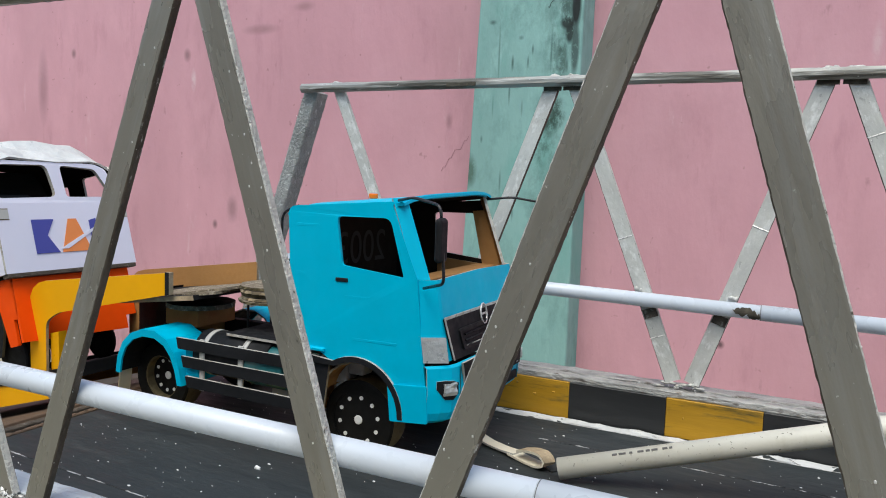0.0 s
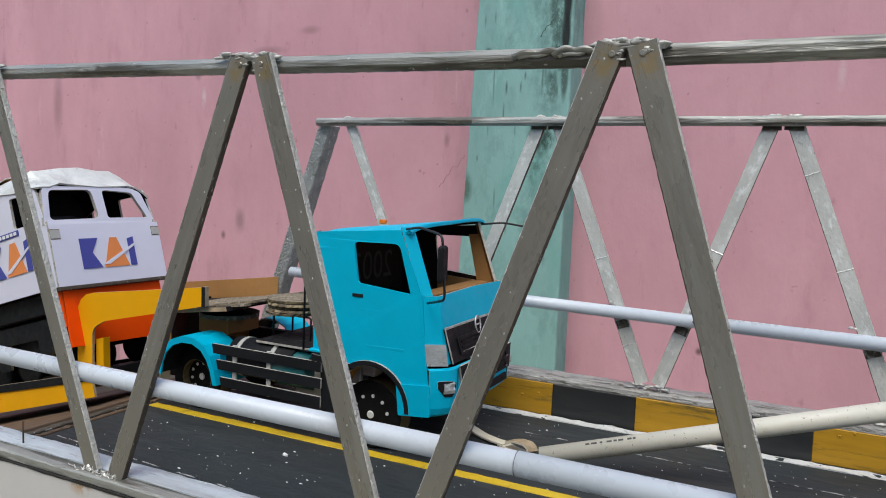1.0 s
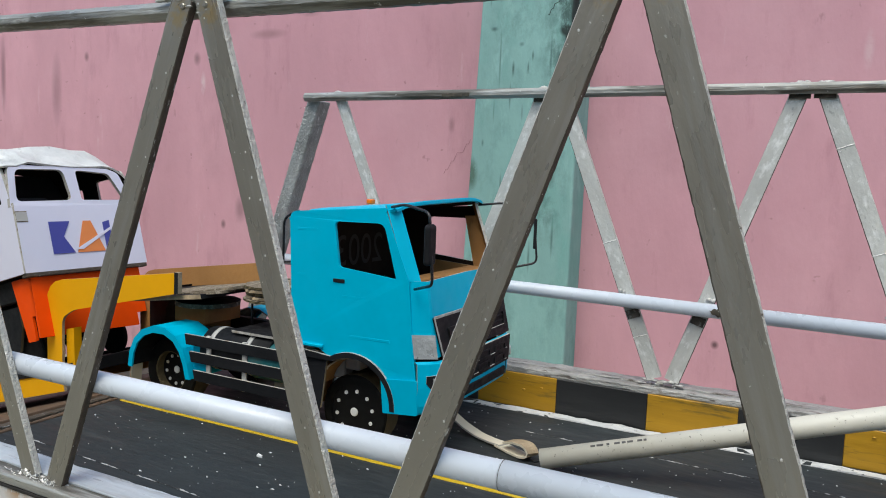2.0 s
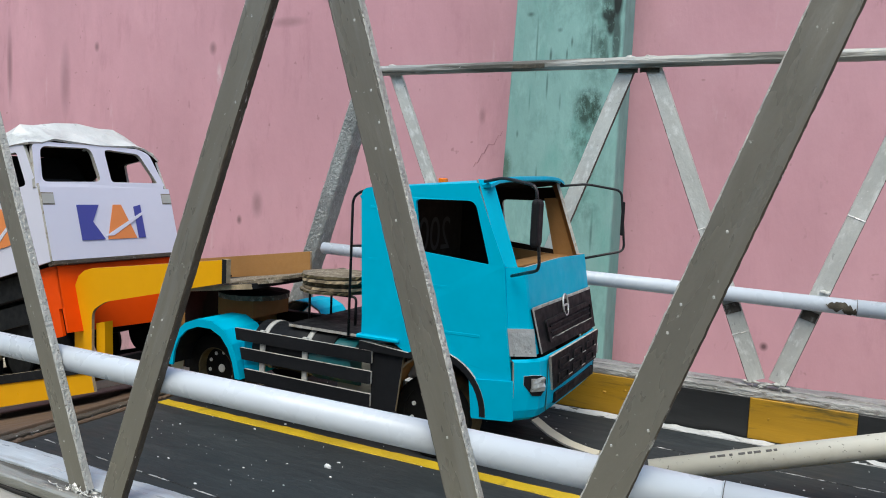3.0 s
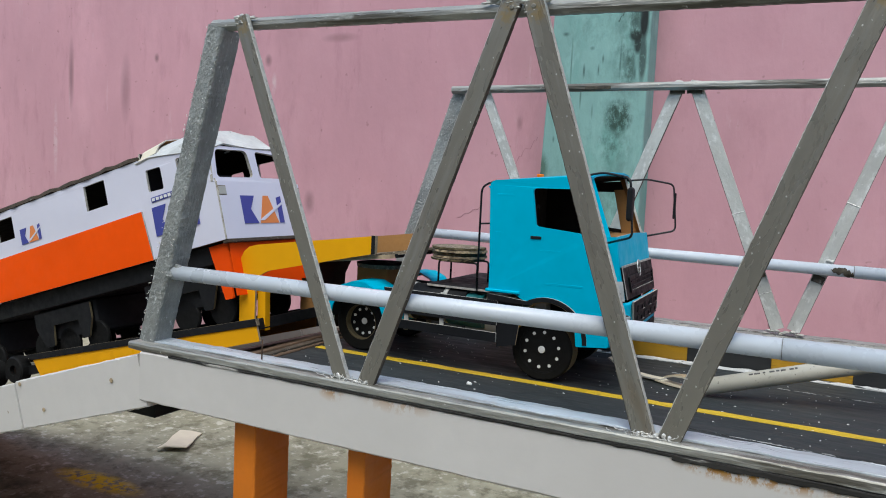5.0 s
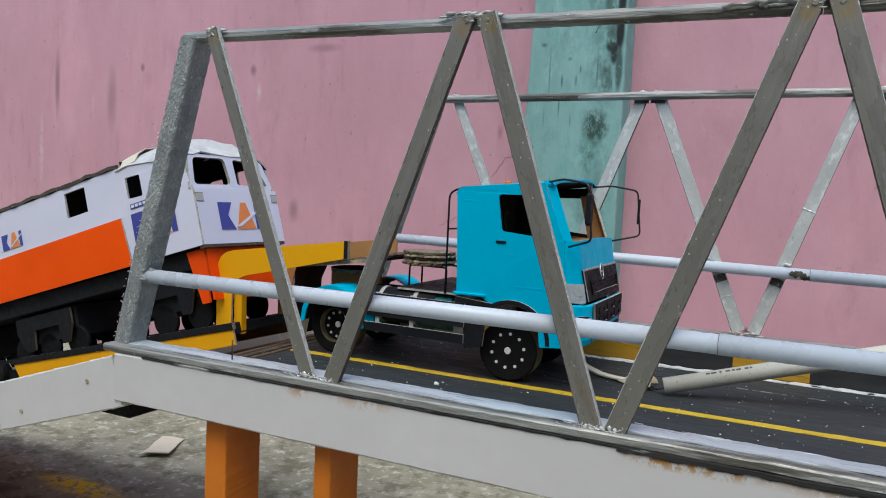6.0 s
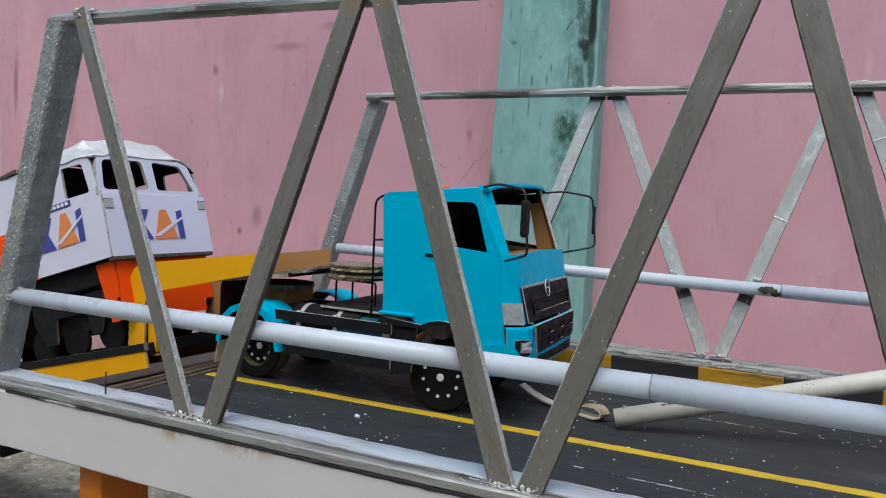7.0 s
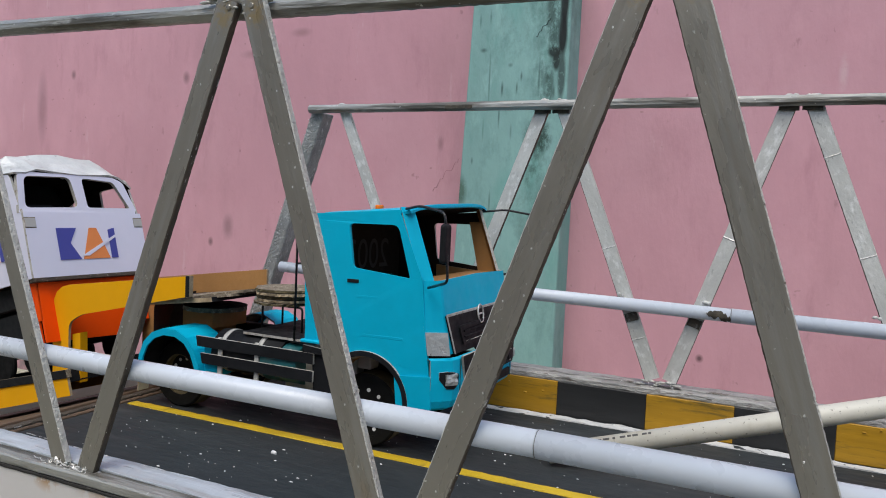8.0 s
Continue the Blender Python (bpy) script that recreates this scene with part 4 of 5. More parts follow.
for i in range(9):
    u = i / 8
    x = 0.022 + 0.141 * u
    row = []
    for j in range(13):
        v = j / 12
        y = 0.0012 + (TW - 0.0024) * v
        crown = 0.005 * (1 - (2 * v - 1) ** 4)
        edge = -0.006 * max(0.0, 0.12 - u) / 0.12 - 0.0022 * abs(2 * v - 1) ** 8
        row.append((x + 0.004 * u * (1 - (2 * v - 1) ** 2), y, 0.266 + (0.011 + 0.007 * v) * u + crown * (0.5 + 0.3 * u) + edge))
    roof_rows.append(row)
part("roof", sheet(roof_rows, 0.003), [TEAL, INSIDE, TEAL], truck, "gently domed turquoise card roof")
part("beacon", disc((0.052, 0.125, 0.274), "z", 0.0055, 0.006, 16, 0.001), BEACON, truck, "orange roof beacon")


def front_x(z):
    """Depth of the front at a height over the roadway: raked windscreen, near-upright lower front."""
    return 0.161 + (0.278 - z) / 0.080 * 0.029 if z > 0.198 else 0.190 + (0.198 - z) * 0.16


# windscreen frame: pillars, lower panel with chamfered corners
for y0, y1, inner, outer in ((0.0, 0.012, BROWN, TEAL), (TW - 0.012, TW, BROWN, TEAL)):
    far = y0 > 0.1
    rows = [[(front_x(z) - (0.010 if (v == 0) != far else 0.0), y0 + (y1 - y0) * v, z) for z in (0.284 if far else 0.279, 0.25, 0.225, 0.20)] for v in (0, 1)]
    part("windscreen_pillar", sheet(rows, 0.0035, True), [outer, inner, PALE_EDGE], truck, "turquoise pillar, brown card inside")
rows = []
for y, dx in ((0.0, -0.013), (0.0065, -0.0035), (0.0125, 0.0060), (0.016, 0.0072), (0.112, 0.0080), (TW - 0.016, 0.0072), (TW - 0.0125, 0.0060), (TW - 0.0065, -0.0035), (TW, -0.013)):
    rows.append([(front_x(z) + dx, y, z + (0.003 * math.sin(math.pi * y / TW) if z > 0.19 else 0)) for z in (0.200, 0.17, 0.14, 0.12)])
part("front_panel", sheet(rows, 0.0035, True), [TEAL, BROWN, PALE_EDGE], truck, "turquoise front panel under the windscreen")
rows = []
for k in range(11):
    v = k / 10
    hump = 1 - (2 * v - 1) ** 2
    rise = 0.007 * v - 0.0015
    rows.append([(0.1610 + 0.004 * hump, 0.001 + v * (TW - 0.002), 0.2800 + rise + 0.0035 * (1 - (2 * v - 1) ** 4) - 0.002 * (1 - 2 * v) ** 6), (0.1625 + 0.004 * hump, 0.001 + v * (TW - 0.002), 0.2762 + rise + 0.0028 * (1 - (2 * v - 1) ** 4) - 0.002 * (1 - 2 * v) ** 6)])
part("windscreen_header", sheet(rows, 0.003, True), [TEAL, TEAL, TEAL], truck, "turquoise strip over the windscreen")
part("dashboard", box(0.150, 0.174, 0.006, TW - 0.006, 0.190, 0.197, 0.001), BROWN, truck, "raw brown card dashboard")
# mirrored print on the box card inside the rear wall
txt = bpy.data.curves.new("print", "FONT")
txt.body = "20030"
txt.size = 0.056
txt.align_x = "CENTER"
tob = new("print", txt)
dg = bpy.context.evaluated_depsgraph_get()
tmesh = bpy.data.meshes.new_from_object(tob.evaluated_get(dg))
bpy.data.objects.remove(tob)
tmesh.transform(Matrix(((0, 0, 1, 0.0338), (1, 0, 0, 0.118), (0, 1, 0, 0.196), (0, 0, 0, 1))) @ Matrix.Diagonal((-1, 1, 1, 1)))
tmesh.materials.append(FAINT_PRINT)
printed = new("printed_number", tmesh)
printed.parent = truck

# grille, badge, bumper, lamps
gx = front_x(0.150) + 0.007
grille = part("grille", plate(fy([(0.012, 0.162), (0.176, 0.162), (0.182, 0.118), (0.022, 0.120)]), [], "yz", gx + 0.0005, 0.0026, 0.0003), [BLACK, BLACK, BLACK], truck, "black card grille with raised slats")
part("grille_frame", plate(rounded(fy([(0.034, 0.149), (0.170, 0.150), (0.170, 0.126), (0.040, 0.127)]), 0.004), [rounded(fy([(0.038, 0.145), (0.166, 0.146), (0.166, 0.130), (0.044, 0.131)]), 0.003)], "yz", gx + 0.0034, 0.0022), [BLACK, BLACK, BLACK], grille)
for k in range(2):
    part("slat", strip((gx + 0.0043, 0.046 * S, 0.1355 + 0.006 * k), (gx + 0.0043, 0.164 * S, 0.1360 + 0.006 * k), 0.0020, 0.0024, 8, 0.0003, k), BLACK, grille)
part("grille_edge", strip((gx + 0.003, 0.012 * S, 0.1626), (gx + 0.003, 0.176 * S, 0.1626), 0.0008, 0.003, 24, 0.0004, 4.4, 0.0003), PALE_EDGE, grille)
part("grille_edge", strip((gx + 0.003, 0.0122 * S, 0.162), (gx + 0.003, 0.0222 * S, 0.120), 0.0008, 0.003, 12, 0.0004, 4.9, 0.0003), PALE_EDGE, grille)
part("slot_edge", strip((gx + 0.0052, 0.045 * S, 0.1305), (gx + 0.0052, 0.166 * S, 0.1300), 0.0008, 0.001, 24, 0.0004, 5.4, 0.0003), PALE_EDGE, grille, "pale cut edge of the slot")
ring = [(gx + 0.0050, 0.090 * S + 0.0080 * math.cos(a), 0.1560 + 0.0105 * math.sin(a)) for a in (2 * math.pi * k / 24 for k in range(25))]
badge = part("badge", tube(ring, 0.0011, 6), FOIL, truck, "silver oval badge")
part("badge_bar", box(gx + 0.0042, gx + 0.0060, 0.090 * S - 0.0065, 0.090 * S + 0.0065, 0.1550, 0.1570, 0.0005), FOIL, badge)

for ob in [grille, badge] + list(grille.children) + list(badge.children):
    for v in ob.data.vertices:
        v.co.x += (0.150 - v.co.z) * 0.16

bx = 0.215


def bumper_x(y):
    """How far the bumper's face falls back towards its rounded ends."""
    e = min(y, TW - y)
    return bx + 0.003 * (1 - (2 * y / TW - 1) ** 2) - 0.019 * max(0.0, 1 - (e + 0.002) / 0.026) ** 1.7


brow = []
for k in range(25):
    y = -0.002 + (TW + 0.004) * k / 24
    x = bumper_x(y)
    brow.append([(x - 0.003, y, 0.1170), (x, y, 0.1145), (x + 0.0015, y, 0.089), (x + 0.0005, y, 0.070), (x - 0.003, y, 0.062), (x - 0.008, y, 0.059)])
bumper = part("bumper", sheet(brow, 0.004, True), [TEAL, BROWN, PALE_EDGE], truck, "turquoise card bumper with rounded ends")
for y in (0.030, TW - 0.030):
    part("bumper_seam", strip((bumper_x(y) + 0.0014, y, 0.114), (bumper_x(y) + 0.0014, y, 0.066), 0.0010, 0.0014, 8, 0.0002, y, 0.0003), TANK_TEAL, bumper)
lower = part("lower_grille", plate(fy([(0.026, 0.1175), (0.170, 0.1175), (0.168, 0.085), (0.036, 0.083)]), [], "yz", bx + 0.0028, 0.0026, 0.0005), [BLACK, BLACK, PALE_EDGE], bumper, "black lower grille")
for r in range(2):
    for k in range(3):
        y0 = (0.047 + k * 0.040) * S
        part("slot", plate(rounded([(y0, 0.1110 - 0.014 * r), (y0 + 0.032, 0.1110 - 0.014 * r), (y0 + 0.032, 0.1010 - 0.014 * r), (y0, 0.1010 - 0.014 * r)], 0.002), [rounded([(y0 + 0.002, 0.1090 - 0.014 * r), (y0 + 0.030, 0.1090 - 0.014 * r), (y0 + 0.030, 0.1030 - 0.014 * r), (y0 + 0.002, 0.1030 - 0.014 * r)], 0.0015)], "yz", bx + 0.0050, 0.0018), [BLACK, BLACK, BLACK], lower)
    part("slot_edge", strip((bx + 0.0062, 0.048 * S, 0.1025 - 0.014 * r), (bx + 0.0062, 0.160 * S, 0.1023 - 0.014 * r), 0.0007, 0.001, 24, 0.0005, r + 7.1, 0.0003), GREY, lower, "pale cut edge of the slots")
part("lower_slot", box(bx + 0.001, bx + 0.0052, 0.044 * S, 0.160 * S, 0.0680, 0.0785, 0.0008), BLACK, bumper, "black slot in the bumper")
for s in (0, 1):
    def my(y):
        return TW - y if s else y
    hole = [[(bumper_x(y) + 0.0021, my(y), z) for z in zs] for y, zs in ((0.0035, (0.102, 0.098, 0.094)), (0.010, (0.1025, 0.092, 0.0835)), (0.018, (0.1015, 0.092, 0.0825)), (0.025, (0.099, 0.093, 0.0875)))]
    part("fog_lamp_housing", sheet(hole, 0.002, not s), [BLACK, BLACK, PALE_EDGE], bumper, "black three-cornered lamp opening")
    part("fog_lamp", sheet([[(bumper_x(y) + 0.0045 + 0.002 * noise.noise(Vector((y * 300, z * 300, s))), my(y), z) for z in (0.0995, 0.0955, 0.0915, 0.0875)] for y in (0.0075, 0.0115, 0.0155, 0.0195)], 0.003, not s), FOIL, bumper, "crumpled silver foil fog lamp")
    hy0, hy1 = sorted((my(-0.0008), my(0.014)))
    hl = [[(front_x(z) + dx + 0.0012, my(y), z) for z in (0.1445, 0.132, 0.1195)] for y, dx in ((-0.0005, -0.0125), (0.0065, -0.0022), (0.0135, 0.0082))]
    part("headlamp", sheet(hl, 0.0015, not s), [FOIL, GREY, GREY], truck, "crinkled silver foil headlamp")
    # mirror on its wire loop
    sgn = -1 if not s else 1
    y_in = my(0.001)
    out = 0.006 if s else 0.0
    loop = [(0.157, y_in, 0.277), (0.180 + out, y_in + sgn * 0.012, 0.281), (0.218 + out, y_in + sgn * 0.030, 0.275), (0.225 + out, y_in + sgn * 0.032, 0.204), (0.188, y_in, 0.193)]
    mir = part("mirror_arm", tube(loop, 0.0015, 8, 0.008), WIRE, truck, "bent black wire mirror arm")
    if not s:
        part("mirror_head", box(0.2165, 0.2235, y_in + sgn * 0.030 - 0.010, y_in + sgn * 0.030 + 0.008, 0.223, 0.264, 0.004, 3), BLACK, mir, "black oblong mirror head")
    else:
        part("mirror_head", box(0.2250, 0.2290, y_in + sgn * 0.031 - 0.002, y_in + sgn * 0.031 + 0.002, 0.222, 0.262, 0.0015, 2), BLACK, mir, "slim black mirror head")

# chassis: rails, plate behind the cab, tank with straps, side guards
for y in (0.062, 0.148):
    part("chassis_rail", box(-0.225, 0.185, y, y + 0.012, 0.074, 0.098, 0.001), BLACK, truck)
for x in (-0.21, -0.10, 0.0):
    part("cross_member", box(x, x + 0.012, 0.06, 0.162, 0.076, 0.094, 0.001), BROWN, truck)
part("catwalk", plate(rounded([(-0.072, 0.012), (0.028, 0.012), (0.028, TW - 0.02), (-0.072, TW - 0.02)], 0.003), [], "xy", 0.112, 0.003, 0.0006), [BLACK, BLACK, PALE_EDGE], truck, "black card plate behind the cab")
part("tank", tube([(-0.112, 0.028, 0.086), (-0.008, 0.028, 0.086)], 0.0265, 24), BLACK, truck, "black card drum tank")
part("tank", tube([(-0.034, 0.024, 0.083), (0.018, 0.024, 0.083)], 0.0245, 24), TANK_TEAL, truck, "dark teal tank")
for x in (-0.100, -0.043):
    part("tank_strap", tube([(x, 0.028, 0.086), (x + 0.0065, 0.028, 0.086)], 0.0272, 28), GREY, truck, "grey card tank strap")
part("tank_box", box(-0.012, 0.050, 0.022, 0.060, 0.045, 0.108, 0.001), GREY, truck)
for k, (xa, z, za) in enumerate(((-0.130, 0.0985, 0.1010), (-0.122, 0.0775, 0.0800), (-0.116, 0.0545, 0.0575))):
    part("side_guard", plate(rounded([(xa, z - 0.0075 + 0.001), (0.045, z - 0.0075), (0.045, z + 0.0055), (xa - 0.003, z + 0.0065)], 0.001), [], "xz", -0.0035, 0.003, 0.0006), [BLACK, BROWN, PALE_EDGE], truck, "black card side guard")
for x in (-0.100, -0.043):
    part("guard_bracket", box(x + 0.0005, x + 0.007, -0.0008, 0.0022, 0.046, 0.106, 0.0005), GREY, truck)
part("mud_wing", plate([(0.045, 0.040), (0.072, 0.046), (0.080, 0.110), (0.040, 0.112)], [], "xz", 0.001, 0.003), [BLACK, BROWN, EDGE], truck, "black flap behind the front wheel, brown inside")
part("mud_wing", sheet([[(0.050, 0.002 + 0.05 * v, 0.040), (0.056, 0.002 + 0.05 * v, 0.110)] for v in (0, 1)], 0.003), [BROWN, BROWN, EDGE], truck)


def wheel(x, y, sign, r, label, hub_in, face=0.63, ring=0.44):
    """A card wheel: tyre, dished rim and painted bolts; sign: the side that it faces."""
    w = 0.030
    y0 = y if sign < 0 else y - w
    h = r - LIFT
    tyre = part("wheel", disc((x, y0, h), "y", r, w, 40, 0.0025, 0.0006, hole=r * (face - 0.01), tread=True), [TYRE, TREAD], truck, label)
    fy = y0 + (hub_in if sign < 0 else w - hub_in - 0.004)
    part("rim", disc((x, fy, h), "y", r * face, 0.004, 36), TYRE, tyre, "black card rim")
    part("rim_edge", disc((x, y0 + 0.001, h), "y", r * (face - 0.005), max(hub_in, 0.003), 36, 0.0, 0.0004, hole=r * (face - 0.045)), TREAD if hub_in > 0.004 else TYRE, tyre)
    out = fy - 0.0009 if sign < 0 else fy + 0.0035
    part("hub_cap", disc((x, out - (0.0012 if sign < 0 else -0.0), h), "y", 0.0050, 0.0022, 16, 0.0008), WHITE_DOT, tyre, "white painted hub")
    for k in range(10):
        a = 2 * math.pi * k / 10 + 0.2
        part("bolt", disc((x + ring * r * math.cos(a), out, h + ring * r * math.sin(a)), "y", 0.0023, 0.0014, 8), WHITE_DOT, tyre)


for side in (0, 1):
    near = side == 0
    wheel(0.1020, 0.024 if near else TW - 0.024, -1 if near else 1, 0.0430, "black card front wheel with white bolt dots", 0.002, 0.76, 0.56)
    wheel(-0.192, 0.030 if near else TW - 0.028, -1 if near else 1, 0.0440, "black card rear wheel with dished rim", 0.012)
part("axle", tube([(0.102, 0.05, 0.0415), (0.102, TW - 0.05, 0.0415)], 0.006, 10), BROWN, truck)
part("axle", tube([(-0.188, 0.05, 0.0425), (-0.188, TW - 0.05, 0.0425)], 0.006, 10), BROWN, truck)
part("inner_arch", sheet([[(0.114 + 0.050 * math.cos(radians(d)), y, 0.0593 + 0.050 * math.sin(radians(d))) for d in range(20, 165, 16)] for y in (0.004, 0.058)], 0.002), [BROWN, BROWN, EDGE], truck, "raw brown inner wheel arch")
for x0, x1, z0, z1 in ((0.066, 0.084, 0.074, 0.104), (0.084, 0.104, 0.086, 0.108)):
    part("arch_packing", box(x0, x1, 0.030, 0.050, z0, z1, 0.003, 2), GREY, truck, "grey card packing inside the wheel arch")
# arched rear mudguards with a side rim
for y0, y1 in ((-0.003, 0.052), (TW - 0.052, TW + 0.003)):
    prof = [(-0.232, 0.050), (-0.229, 0.070), (-0.221, 0.088), (-0.207, 0.101), (-0.188, 0.108), (-0.166, 0.108), (-0.148, 0.100), (-0.136, 0.086), (-0.128, 0.068), (-0.123, 0.048)]
    guard = part("mudguard", sheet([[(px, y, pz) for px, pz in prof] for y in (y1, (y0 + y1) / 2, y0)], 0.0022), [TEAL, BLACK, PALE_EDGE], truck, "arched turquoise rear mudguard")
    inner = [(-0.178 + (px + 0.178) * 0.87, 0.046 + (pz - 0.046) * 0.86) for px, pz in prof]
    yy0 = y0 - 0.0016 if y0 < 0.1 else y1 - 0.001
    part("mudguard_rim", plate(prof + inner[::-1], [], "xz", yy0, 0.0026), [TEAL, TEAL, TEAL], guard)
part("mudguard_skirt", box(-0.126, -0.104, 0.004, 0.048, 0.056, 0.100, 0.001), TEAL, truck)
part("mud_flap", sheet([[(-0.235 - 0.010 * u, 0.004 + 0.018 * v + 0.004 * u, 0.056 - 0.040 * u) for u in (0, 0.35, 0.7, 1.0)] for v in (0, 1)], 0.002), [RAGGED, CREAM_CARD, EDGE], truck, "narrow curled grey-brown card mud flap")
# coupling block, spare card discs on a wire stand, hoop behind the cab
part("coupling_block", box(-0.228, -0.172, 0.070, 0.140, 0.099, 0.121, 0.001), BROWN, truck, "raw cardboard block under the coupling")
part("coupling_disc", disc((-0.197, 0.102, 0.1215), "z", 0.044, 0.006, 48, 0.0, 0.0022, tread=True), [BLACK, RAGGED], truck, "round black coupling plate")
stand = part("wire_stand", tube([(-0.072, 0.050, 0.112), (-0.072, 0.050, 0.146), (-0.010, 0.050, 0.146), (-0.010, 0.050, 0.112)], 0.0015, 8, 0.005), WIRE, truck, "bent black wire stand")
part("wire_stand", tube([(-0.072, 0.092, 0.112), (-0.072, 0.092, 0.146), (-0.010, 0.092, 0.146), (-0.010, 0.092, 0.112)], 0.0015, 8, 0.005), WIRE, truck, "bent black wire stand")
for k in range(5):
    part("card_disc", disc((-0.050 + 0.003 * (k % 2), 0.068 + 0.002 * (k % 3), 0.1475 + 0.0042 * k), "z", 0.0395, 0.0030, 64, 0.0, 0.0032, tread=True), [RAGGED, EDGE if k % 2 else TREAD], truck, "stacked corrugated card disc")
part("hoop", tube([(0.008, 0.010, 0.113), (0.008, 0.010, 0.258), (0.030, 0.010, 0.266)], 0.0015, 8, 0.010), WIRE, truck, "black wire hoop behind the cab")
part("hoop_bracket", tube([(0.008, 0.010, 0.206), (0.031, 0.010, 0.208)], 0.0013, 8), WIRE, truck)

# ---- the low-loader trailer ----
PITCH = 16.0
trailer = thing("model_trailer", pose(-0.43, 0.27, 0.544, 0, -PITCH, 0), "yellow cardboard gooseneck low-loader trailer hitched to the lorry", "model trailer")
inv = trailer.matrix_world.inverted()


def tl(pts):
    """World x, z to the trailer's own."""
    return [((inv @ Vector((x, 0.27, z))).x, (inv @ Vector((x, 0.27, z))).z) for x, z in pts]


arm_outline = tl(rounded([(-0.418, 0.400), (-0.420, 0.538), (-0.168, 0.572), (-0.167, 0.545), (-0.362, 0.502), (-0.386, 0.488), (-0.386, 0.400)], [0.0, 0.035, 0.002, 0.002, 0.010, 0.010, 0.0]))
part("gooseneck_arm", plate(arm_outline, [], "xz", 0.026, 0.004), [ARM_YELLOW, BROWN, EDGE], trailer, "yellow card gooseneck arm with rounded shoulder")
part("gooseneck_arm", plate(arm_outline, [], "xz", 0.190, 0.004), [BROWN, ARM_YELLOW, EDGE], trailer, "gooseneck arm, raw brown card inside")
part("arm_leg", plate(tl([(-0.386, 0.402), (-0.388, 0.470), (-0.372, 0.474), (-0.370, 0.402)]), [], "xz", 0.034, 0.012), [ARM_YELLOW, ARM_YELLOW, ARM_YELLOW], trailer, "short yellow card leg")
part("arm_end", plate(tl([(-0.1672, 0.5445), (-0.1672, 0.573), (-0.1605, 0.573), (-0.1605, 0.546)]), [], "xz", 0.0245, 0.007), [BLACK, BLACK, EDGE], trailer)
# plates between the arms over the coupling
for k, (xa, xb, z, h, mats) in enumerate(((-0.350, -0.130, 0.5345, 0.006, [EDGE, EDGE, BLACK]), (-0.300, -0.105, 0.5430, 0.0035, [RAGGED, RAGGED, RAGGED]), (-0.250, -0.095, 0.5480, 0.0035, [RAGGED, RAGGED, RAGGED]))):
    (u0, w0), (u1, w1) = tl([(xa, z - 0.022)])[0], tl([(xb, z + 0.007)])[0]
    part("neck_plate", plate([(u0, w0), (u1, w1), (u1, w1 + h), (u0, w0 + h)], [], "xz", 0.034 + 0.010 * k, 0.150 - 0.018 * k, 0.0), mats, trailer, "ragged corrugated card plate")
part("neck_post", plate(tl([(-0.352, 0.395), (-0.352, 0.500), (-0.345, 0.520), (-0.300, 0.528), (-0.318, 0.490), (-0.322, 0.395)]), [], "xz", 0.150, 0.036), [BLACK, BLACK, INSIDE], trailer)
side_poly = [(-0.530, -0.165), (-0.548, -0.122), (0.022, -0.143), (0.022, -0.168)]
rim_poly = [(-0.575, -0.110), (-0.548, -0.1215), (0.024, -0.1425), (0.024, -0.131), (-0.52, -0.1115)]
for y, mats in ((0.012, [ARM_YELLOW, BROWN, EDGE]), (0.204, [BROWN, ARM_YELLOW, EDGE])):
    part("bed_side", plate(side_poly, [], "xz", y, 0.004, 0.0006), mats, trailer, "yellow card bed side")
    part("bed_rim", plate(rim_poly, [], "xz", y - 0.002, 0.008, 0.0006), [BLACK, BLACK, RAGGED], trailer, "black card rim along the bed")
part("bed_floor", box(-1.0, 0.020, 0.0165, 0.2035, -0.150, -0.1315, 0.001), BLACK, trailer, "black card trailer bed")
for x in (-0.600, -0.675, -0.750):
    for y in (0.002, 0.186):
        tw = part("trailer_wheel", disc((x, y, -0.134), "y", 0.027, 0.024, 28, 0.003, hole=0.010), TYRE, trailer, "black card trailer wheel")
        part("hub", disc((x, y + 0.008, -0.134), "y", 0.0102, 0.008, 16), INSIDE, tw)
part("wheel_beam", box(-0.79, -0.560, 0.030, 0.182, -0.146, -0.126, 0.001), PALE_EDGE, trailer, "pale card beam between the wheels")

# ---- the locomotive on it ----
loco = thing("model_locomotive", pose(-0.424, 0.266, 0.550, 0, -PITCH, -1.5), "white and orange cardboard model locomotive tilted on the trailer", "model locomotive")
LW = 0.204
CAB = -0.170
front_out = rounded([(0.0, 0.0), (0.0, 0.096), (LW, 0.096), (LW, 0.0)], [0.001, 0.002, 0.002, 0.001])
front = part("nose_panel", plate(front_out, [], "yz", 0.0, 0.004, 0.0006), [LOCO_WHITE, LOCO_WHITE, PALE_EDGE], loco, "white card nose panel")
for y in (0.0005, LW - 0.0165):
    # darker border plate stands in for the shadow line round the recess
    part("recess_edge", plate([(y - 0.0004, 0.0725), (y + 0.0164, 0.0725), (y + 0.0164, 0.0885), (y - 0.0004, 0.0885)], [], "yz", 0.0035, 0.0008), RAGGED, front)
    part("lamp_recess", plate([(y, 0.074), (y + 0.016, 0.074), (y + 0.016, 0.087), (y, 0.087)], [], "yz", 0.0035, 0.0014), [GREY, GREY, GREY], front, "grey lamp recess")
